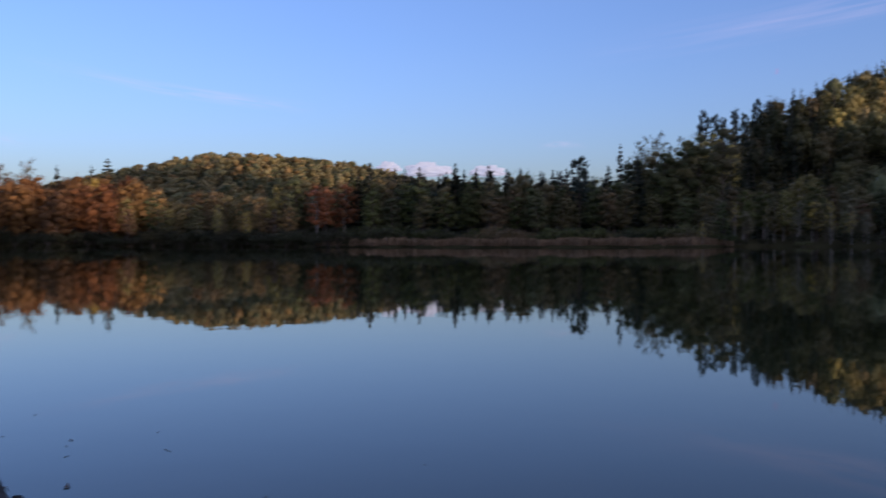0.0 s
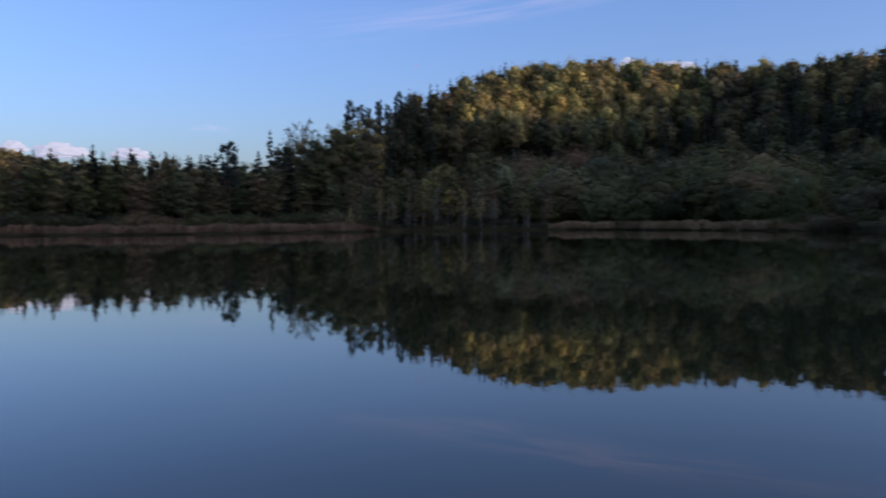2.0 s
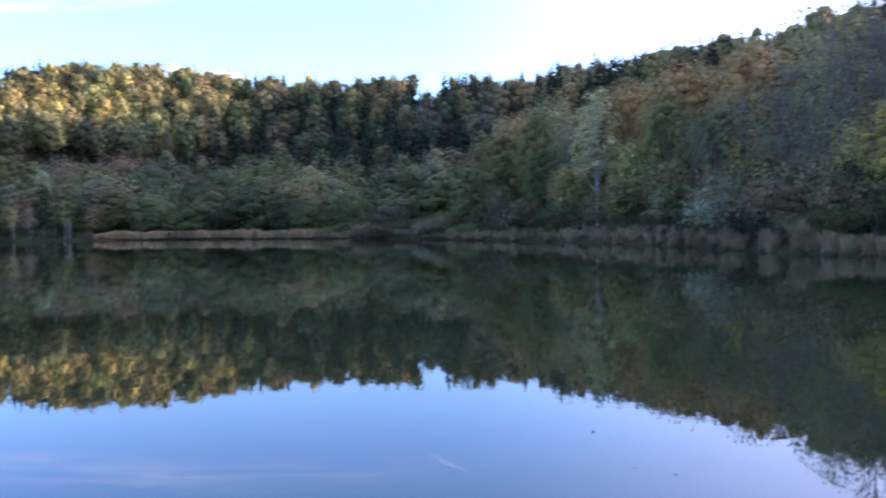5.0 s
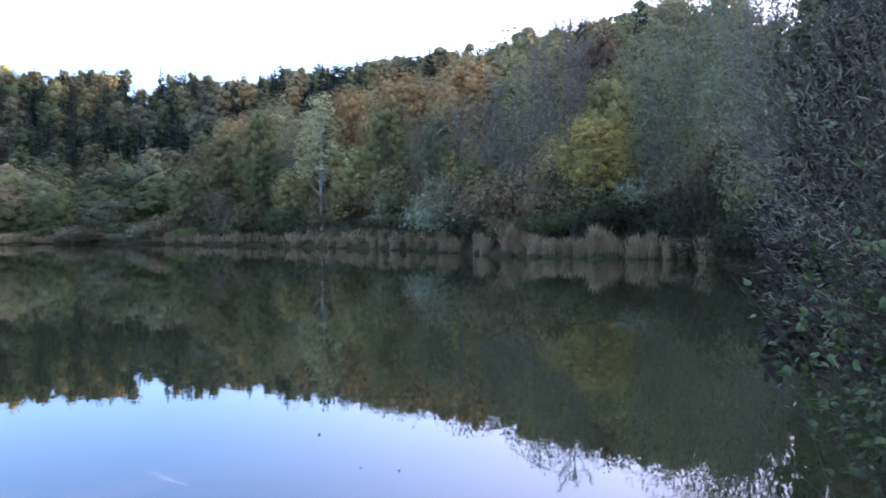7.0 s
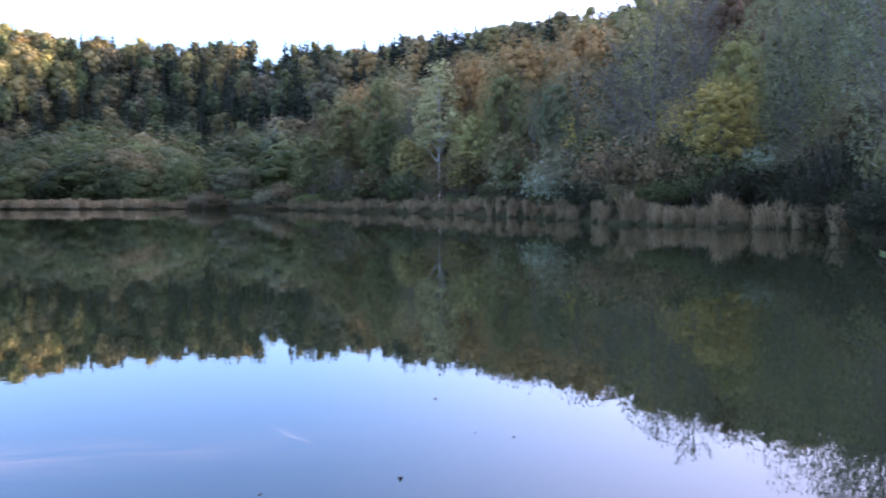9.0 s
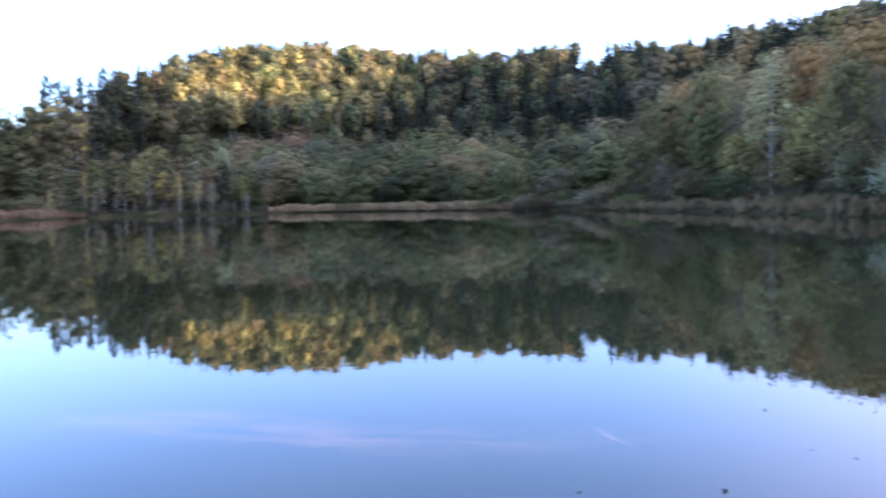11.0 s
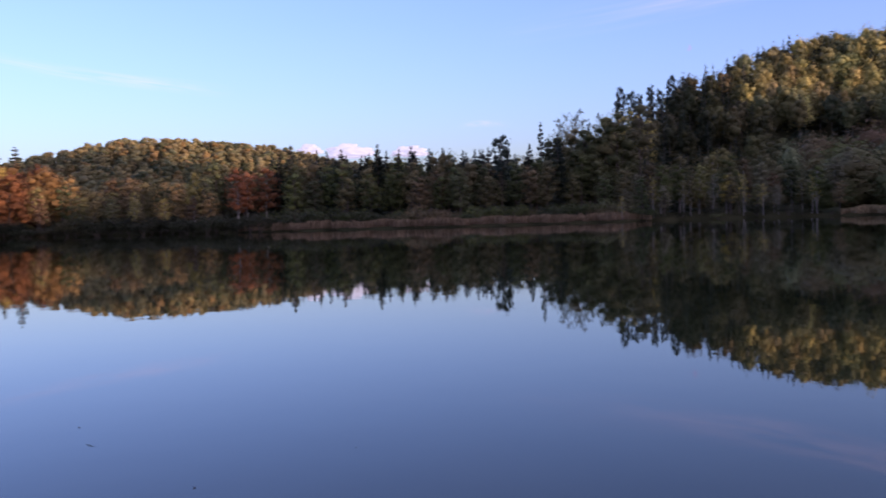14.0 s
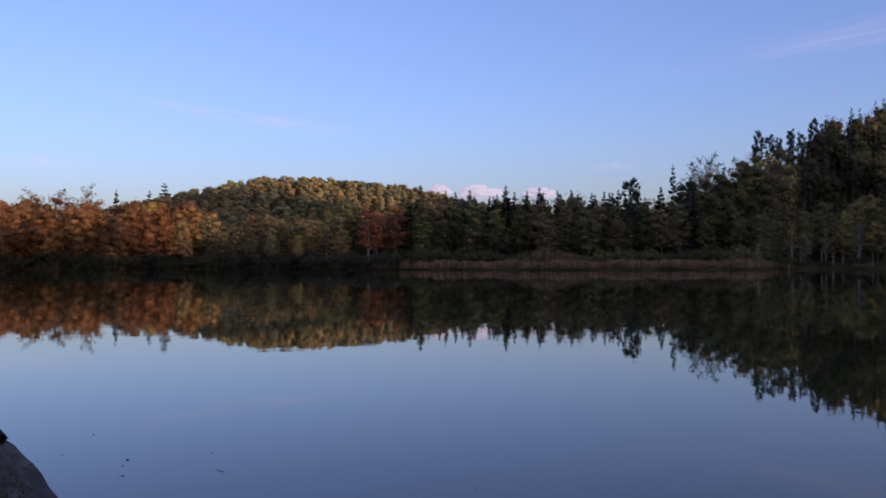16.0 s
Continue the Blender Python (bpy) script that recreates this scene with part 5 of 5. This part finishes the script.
def build_near_bush():
    rng = np.random.default_rng(42)
    root = np.array([4.3, -0.9, 0.0])
    ob = tagged(new("leafy_bush"), "dark green broad-leaved bush low over the water", "bush")
    wood, green, lime = [], [[], []], [[], []]
    for i in range(52):
        el = rng.uniform(-15, 1.5)
        lim = np.interp(el, [-15, -13, -10.5, -7.8, -5, -3, 0, 4], [92.6, 91.6, 89.4, 88.4, 87.2, 87.8, 90.6, 92.0])
        az = lim + abs(rng.normal(0, 1)) * 4.5
        if i < 6:
            az, el = 89 + i * 1.1, 6 + i * 1.0
        tip = ray_point(az, el, rng.uniform(3.3, 4.3))
        start = root + np.array([rng.normal(0, 0.2), rng.normal(0, 0.2), 0])
        knee = (start + tip) / 2 + np.array([0, 0, 0.35])
        ts = np.linspace(0, 1, 7)[:, None]
        p = (1 - ts) ** 2 * start + 2 * ts * (1 - ts) * knee + ts ** 2 * tip
        p = p + wander(rng, 7, 0.09)
        wood.append(tube(p, np.linspace(0.005, 0.0012, 7), 4))
        k = 16
        f = rng.uniform(0.5, 1.0, k)
        q = np.stack([np.interp(f, ts[:, 0], p[:, c]) for c in range(3)], 1) + rng.normal(0, 0.04, (k, 3))
        a = unit(p[-1] - p[-3]) * 0.6 + rng.normal(0, 0.6, (k, 3)) + np.array([0, 0, -0.35])
        dst = lime if rng.uniform() < 0.22 else green
        dst[0].append(q)
        dst[1].append(a)
    part("framework", mesh_of("framework", *join(wood), [TWIG], smooth=True), ob, "dark thin twigs")
    for nm, (q, a), mat, lab in (("foliage", green, LEAF_BUSH, "dark green broad leaves"), ("young_foliage", lime, LEAF_LIME, "yellow-green broad leaves")):
        q, a = np.concatenate(q), np.concatenate(a)
        part(nm, mesh_of(nm, *broad_leaves(rng, q, a, rng.normal(0, 0.7, (len(q), 3)) + [-0.3, 0.1, 0.9], rng.uniform(0.026, 0.050, len(q))), [mat]), ob, lab)


def build_thicket():
    """Dead brown stems behind and under the two bushes."""
    rng = np.random.default_rng(43)
    wood = []
    for i in range(260):
        az, el = rng.uniform(88, 106), rng.uniform(-11, 22)
        az += max(0, el) * 0.2
        tip = ray_point(az, el, rng.uniform(4.4, 6.0))
        start = np.array([5.0 + rng.normal(0, 0.45), -1.3 + rng.normal(0, 0.35), -0.05])
        p = start + (tip - start) * np.linspace(0, 1, 6)[:, None] + wander(rng, 6, 0.22)
        wood.append(tube(p, np.linspace(0.006, 0.0015, 6), 3))
    ob = tagged(new("thicket"), "tangle of dead brown stems and shade-darkened leaves behind bushes", "bush", kind="stuff")
    part("framework", mesh_of("framework", *join(wood), [TWIG], smooth=True), ob, "dead brown stems")
    # A backing of dark leaves added as the shaded inside of both bushes.
    n = 5200
    el = rng.uniform(-9, 24, n)
    az = 88.5 + np.clip(el, 0, None) * 0.28 + np.abs(rng.normal(0, 1, n)) * 7
    c = ray_point(az, el, rng.uniform(4.8, 6.6, n))
    part("foliage", mesh_of("foliage", *blades(rng, c, rng.normal(size=(n, 3)), rng.normal(size=(n, 3)), rng.uniform(0.06, 0.14, n), rng.uniform(0.025, 0.05, n)), [LEAF_INNER_SHADE]), ob, "leaves coloured dark for the shaded inside of the bushes")


build_near_willow()
build_near_bush()
build_thicket()


# ---- the fallen log by the viewpoint ----
LOG = noisy_material("weathered_wood", [(0.006, 0.006, 0.005), (0.012, 0.012, 0.011), (0.03, 0.030, 0.030), (0.10, 0.102, 0.104), (0.26, 0.265, 0.27)], 9.0, 0.8, 1.0, (1.0, 1.0, 2.2), 0.05)
STUB = noisy_material("wet_wood", [(0.004, 0.004, 0.003), (0.010, 0.009, 0.007), (0.022, 0.019, 0.016)], 20.0, 0.7, 0.8, (1, 1, 2), 0.02)
MOSS = noisy_material("moss", [(0.015, 0.018, 0.006), (0.032, 0.042, 0.012), (0.07, 0.08, 0.025)], 18.0, 0.95, 0.8, (1, 1, 1), 0.02)


def build_log():
    rng = np.random.default_rng(51)
    knots = np.array([ray_point(a, e, d) for a, e, d in ((-72, -14, 7.8), (-50, -13.2, 5.9), (-38, -10.8, 4.6), (-33.4, -11.2, 4.1), (-30.8, -16.6, 3.4), (-27.5, -25, 2.7), (-21, -36, 2.0), (-8, -47, 1.45))])
    knots[0, 2] = -0.2
    ts = np.linspace(0, len(knots) - 1, 57)
    p = np.stack([np.interp(ts, np.arange(len(knots)), knots[:, c]) for c in range(3)], 1)
    k = np.hanning(11)
    for c in range(3):
        p[:, c] = np.convolve(np.pad(p[:, c], 5, "edge"), k / k.sum(), "valid")
    r = 0.256 + 0.02 * np.sin(ts * 2.1)
    v, f = tube(p, r, 28)
    body = v[:-1].reshape(57, 28, 3)
    an = np.arange(28) * 2 * np.pi / 28
    ridge = 0.020 * np.sin(an * 7 + ts[:, None] * 0.6) + 0.012 * np.sin(an * 13 + ts[:, None] * 1.3) + rng.normal(0, 0.004, (57, 28))
    body += ridge[..., None] * unit(body - p[:, None])
    v[:-1] = body.reshape(-1, 3)
    ob = tagged(new("fallen_log"), "weathered grey mossy fallen log lying in the water", "log")
    part("trunk", mesh_of("trunk", v, f, [LOG], smooth=True), ob, "grey cracked bark")
    # moss in short tufts on the side that faces the bank
    at, up = [], []
    for i in range(14, 50):
        for j in range(28):
            c = body[i, j] - p[i]
            if unit(c) @ unit(np.array([0, 0, EYE]) - p[i]) > 0.45 and ripple(i * 0.3, j * 0.45, 1.0) > -0.2:
                at += [body[i, j] + rng.normal(0, 0.024, 3) for _ in range(50)]
                up += [unit(c)] * 50
    at, up = np.array(at), np.array(up)
    n = len(at)
    part("moss", mesh_of("moss", *blades(rng, at - up * 0.010, up + rng.normal(0, 0.6, (n, 3)), rng.normal(size=(n, 3)), rng.uniform(0.010, 0.022, n), rng.uniform(0.004, 0.008, n)), [MOSS]), ob, "dark green moss")
    for knob, thick in ((ray_point(-29.85, -9.75, 3.85), 0.04), (ray_point(-25.7, -14.95, 2.95), 0.025)):
        a = p[np.argmin(np.linalg.norm(p - knob, axis=1))]
        v, f = tube([a, a * 0.4 + knob * 0.6, knob * 0.95 + a * 0.05, knob], [thick * 1.6, thick * 1.15, thick, thick * 0.75], 14)
        v[14:] += rng.normal(0, 0.16 * thick, (len(v) - 14, 3))
        part("branch_stub", mesh_of("branch_stub", v, f, [STUB], smooth=True), ob, "broken dark branch stub")


build_log()


# ---- things afloat ----
DEAD_LEAF = noisy_material("dead_leaf", [(0.02, 0.014, 0.010), (0.06, 0.04, 0.025), (0.10, 0.07, 0.04)], 40.0, 0.6, 0.4, (1, 1, 1), 0.003)


def build_floating():
    rng = np.random.default_rng(61)
    spots = [(-23.0, 8.05, 1.5), (-23.15, 7.85, 0.8), (-23.2, 6.5, 2.0), (-26.7, 6.7, 2.0), (-26.5, 8.45, 0.8), (-24.8, 9.35, 0.8), (-28.0, 11.2, 1.0), (-18.0, 8.1, 0.8), (2.4, 11.1, 0.8),
             (7.1, 14.7, 0.9), (-11.3, 5.9, 0.8), (-1.2, 6.6, 0.6), (60.3, 7.35, 1.3), (65.4, 6.2, 0.9), (63.0, 6.3, 0.7), (58.0, 5.3, 1.6), (48.7, 5.1, 1.0), (43.7, 20.2, 2.0), (57, 14.4, 0.9),
             (78.6, 9.6, 1.3), (76.1, 9.3, 0.9), (72.2, 9.6, 0.8), (80.5, 13.0, 0.9), (83.2, 15.5, 0.9), (78.2, 17.0, 1.0), (86.0, 9.6, 1.0)]
    spots += [(a, r, k) for a, r, k in zip(rng.uniform(70, 84.5, 18), rng.uniform(9, 24, 18), rng.uniform(0.5, 0.9, 18))]
    for az, d, s in spots:
        x, y = d * math.sin(radians(az)), d * math.cos(radians(az))
        v, f = broad_leaves(rng, np.array([[0.0, 0, 0]]), np.array([[1.0, 0, 0.12]]), np.array([[0.0, 0.1, 1]]), np.array([0.036]))
        v[:, 2] = np.array([0.002, 0.006, 0.002, 0.005, 0.012, 0.003, 0.002, 0.005, 0.001])
        ob = tagged(new("floating_leaf", mesh_of("floating_leaf", v, f, [DEAD_LEAF])), "curled dead brown leaf afloat on the lake", "leaf", "leaves on the water")
        ob.matrix_basis = Matrix.Translation((x, y, 0.0)) @ Matrix.Rotation(rng.uniform(0, 6.28), 4, "Z") @ Matrix.Diagonal((0.8 * s, 0.8 * s, s, 1))
    for az, d, ln in ((-17.4, 7.4, 0.11), (-23.2, 7.45, 0.05), (74.6, 6.3, 0.25)):
        x, y = d * math.sin(radians(az)), d * math.cos(radians(az))
        an = rng.uniform(0, 6.28)
        pts = np.array([[-0.5, 0, 0], [0, 0.04, 0.03], [0.5, -0.03, 0]]) * ln
        ob = tagged(new("floating_twig", mesh_of("floating_twig", *tube(pts, [0.0016, 0.0022, 0.001], 5), [TWIG], smooth=True)), "thin dark twig afloat on the lake", "twig", "twigs on the water")
        ob.matrix_basis = Matrix.Translation((x, y, 0.002)) @ Matrix.Rotation(an if ln < 0.2 else 0.9, 4, "Z")


build_floating()


# ---- sky: clouds, a contrail and the moon ----
def cloud_material(name, colour, strength, cover=None, scale=0.01):
    m = bpy.data.materials.new(name)
    m.use_nodes = True
    n, l = m.node_tree.nodes, m.node_tree.links
    n.remove(n["Principled BSDF"])
    e = n.new("ShaderNodeEmission")
    e.inputs[0].default_value = (*colour, 1)
    e.inputs[1].default_value = strength
    if cover is None:
        d = n.new("ShaderNodeBsdfDiffuse")
        d.inputs[0].default_value = (*(0.45 * k for k in colour), 1)
        a = n.new("ShaderNodeAddShader")
        l.new(d.outputs[0], a.inputs[0])
        l.new(e.outputs[0], a.inputs[1])
        l.new(a.outputs[0], n["Material Output"].inputs[0])
        return m
    c = n.new("ShaderNodeTexCoord")
    t = n.new("ShaderNodeTexNoise")
    t.inputs["Scale"].default_value = scale
    t.inputs["Detail"].default_value = 5
    l.new(c.outputs["UV"], t.inputs[0])
    sep = n.new("ShaderNodeSeparateXYZ")
    l.new(c.outputs["UV"], sep.inputs[0])
    bell = n.new("ShaderNodeMath")
    bell.operation = "PINGPONG"
    bell.inputs[1].default_value = 0.5
    l.new(sep.outputs[1], bell.inputs[0])
    r = n.new("ShaderNodeMapRange")
    r.inputs["From Min"].default_value, r.inputs["From Max"].default_value = 0.35, 0.75
    r.inputs["To Max"].default_value = cover * 2
    l.new(t.outputs[0], r.inputs["Value"])
    mul = n.new("ShaderNodeMath")
    mul.operation = "MULTIPLY"
    l.new(bell.outputs[0], mul.inputs[0])
    l.new(r.outputs[0], mul.inputs[1])
    ends = n.new("ShaderNodeMath")
    ends.operation = "PINGPONG"
    ends.inputs[1].default_value = 0.5
    l.new(sep.outputs[0], ends.inputs[0])
    fade = n.new("ShaderNodeMath")
    fade.operation = "MULTIPLY"
    l.new(ends.outputs[0], fade.inputs[0])
    l.new(mul.outputs[0], fade.inputs[1])
    twice = n.new("ShaderNodeMath")
    twice.operation = "MULTIPLY"
    twice.inputs[1].default_value = 2.0
    twice.use_clamp = True
    l.new(fade.outputs[0], twice.inputs[0])
    tr = n.new("ShaderNodeBsdfTransparent")
    mx = n.new("ShaderNodeMixShader")
    l.new(twice.outputs[0], mx.inputs[0])
    l.new(tr.outputs[0], mx.inputs[1])
    l.new(e.outputs[0], mx.inputs[2])
    l.new(mx.outputs[0], n["Material Output"].inputs[0])
    return m


CLOUD = cloud_material("cloud_white", (0.300, 0.328, 0.325), 0.56)
CIRRUS = cloud_material("cirrus_pink", (0.82, 0.71, 0.73), 0.42, 0.40, 6.0)
STREAK = cloud_material("contrail_white", (1.0, 0.92, 0.92), 0.5, 0.9, 3.0)


def sky_point(az, el, d):
    return Vector((d * math.sin(radians(az)), d * math.cos(radians(az)), EYE + d * math.tan(radians(el))))


def build_cloud(az, el, wide, tall, seed, label):
    rng = np.random.default_rng(seed)
    d = 4500
    c = sky_point(az, el, d)
    bm = bmesh.new()
    bmesh.ops.create_icosphere(bm, subdivisions=4, radius=1.0)
    half_w, half_t = d * radians(wide) * 0.5, d * radians(tall) * 0.6
    shift = Vector(rng.uniform(-9, 9, 3))
    for v in bm.verts:
        p = v.co.copy()
        puff = 1 + 0.45 * noise.noise(p * 2.2 + shift) + 0.18 * noise.noise(p * 5.0 + shift) + 0.07 * noise.noise(p * 11.0 + shift)
        v.co = Vector((p.x * half_w * puff, p.y * half_t * puff, p.z * half_t * puff * (1.0 if p.z > 0 else 0.35)))
    for f in bm.faces:
        f.smooth = True
    me = bpy.data.meshes.new("cloud")
    bm.to_mesh(me)
    bm.free()
    me.materials.append(CLOUD)
    ob = tagged(new("cloud", me), label, "cloud", "distant clouds")
    ob.matrix_basis = Matrix.Translation(c) @ Matrix.Rotation(-radians(az), 4, "Z")


build_cloud(-1.1, 4.25, 3.0, 1.05, 71, "pink-white cumulus cloud rising behind the woods")
build_cloud(-3.5, 4.45, 1.5, 0.75, 72, "pink-white cumulus cloud rising behind the woods")
build_cloud(2.9, 4.2, 2.2, 0.8, 73, "pink-white cumulus cloud rising behind the woods")
build_cloud(34.2, 9.6, 1.3, 0.95, 74, "pink-white cumulus cloud rising behind the hill")
build_cloud(36.9, 9.45, 2.6, 0.8, 75, "pink-white cumulus cloud rising behind the hill")


def build_ribbon(name, points, wide, mat, label):
    """A thin streak of ice cloud across the sky."""
    n = 48
    ts = np.linspace(0, 1, n)
    pa = np.interp(ts, np.linspace(0, 1, len(points)), [p[0] for p in points])
    pe = np.interp(ts, np.linspace(0, 1, len(points)), [p[1] for p in points])
    vs, fs = [], []
    bm = bmesh.new()
    uv = bm.loops.layers.uv.new("UVMap")
    rows = [[bm.verts.new(sky_point(a, e + k * wide, 4600)) for k in (-0.5, 0.0, 0.5)] for a, e in zip(pa, pe)]
    for i in range(n - 1):
        for j in range(2):
            f = bm.faces.new((rows[i][j], rows[i + 1][j], rows[i + 1][j + 1], rows[i][j + 1]))
            for lp, (u, v) in zip(f.loops, ((ts[i], j / 2), (ts[i + 1], j / 2), (ts[i + 1], j / 2 + 0.5), (ts[i], j / 2 + 0.5))):
                lp[uv].uv = (u, v)
    me = bpy.data.meshes.new(name)
    bm.to_mesh(me)
    bm.free()
    me.materials.append(mat)
    ob = tagged(new(name, me), label, "cloud")
    return ob


build_ribbon("cirrus_cloud", [(8, 11.4), (18, 12.6), (26, 13.6), (34, 14.9), (46, 15.6), (58, 15.2)], 2.4, CIRRUS, "thin pinkish veil of cirrus across the sky")
build_ribbon("cirrus_cloud", [(-26, 10.5), (-18, 9.2), (-12, 8.6), (-8, 8.2)], 1.0, CIRRUS, "faint wisp of cirrus in the blue sky")
build_ribbon("cirrus_cloud", [(-31, 5.8), (-28, 5.9), (-25, 5.6)], 0.9, CIRRUS, "small pink streak of cloud above oaks")
build_ribbon("cirrus_cloud", [(6.0, 5.9), (7.6, 6.05), (9.4, 5.9)], 0.5, CIRRUS, "small pink streak of cloud above spruces")
build_ribbon("contrail", [(49.4, 14.2), (52.6, 15.8)], 0.22, STREAK, "short thin white contrail in the sky")


def build_moon():
    d, r = 4550, 4550 * math.tan(radians(0.20))
    m = bpy.data.materials.new("moon_pale")
    m.use_nodes = True
    n, l = m.node_tree.nodes, m.node_tree.links
    e = n.new("ShaderNodeEmission")
    t = n.new("ShaderNodeTexNoise")
    t.inputs["Scale"].default_value = 0.08
    rr = ramp(n, [(0.34, 0.46, 0.68), (0.50, 0.64, 0.84)])
    l.new(t.outputs[0], rr.inputs[0])
    l.new(rr.outputs[0], e.inputs[0])
    e.inputs[1].default_value = 0.30
    l.new(e.outputs[0], n["Material Output"].inputs[0])
    bm = bmesh.new()
    bmesh.ops.create_uvsphere(bm, u_segments=24, v_segments=12, radius=r)
    # the half that the sun lights
    bmesh.ops.bisect_plane(bm, geom=bm.verts[:] + bm.edges[:] + bm.faces[:], plane_co=(0, 0, 0), plane_no=(-1, 0.0, 0.2), clear_outer=True)
    me = bpy.data.meshes.new("moon")
    bm.to_mesh(me)
    bm.free()
    me.materials.append(m)
    ob = tagged(new("moon", me), "pale half moon in the daylight sky", "moon")
    ob.matrix_basis = Matrix.Translation(sky_point(20.6, 10.05, d)) @ Matrix.Rotation(-radians(20.6), 4, "Z")


build_moon()
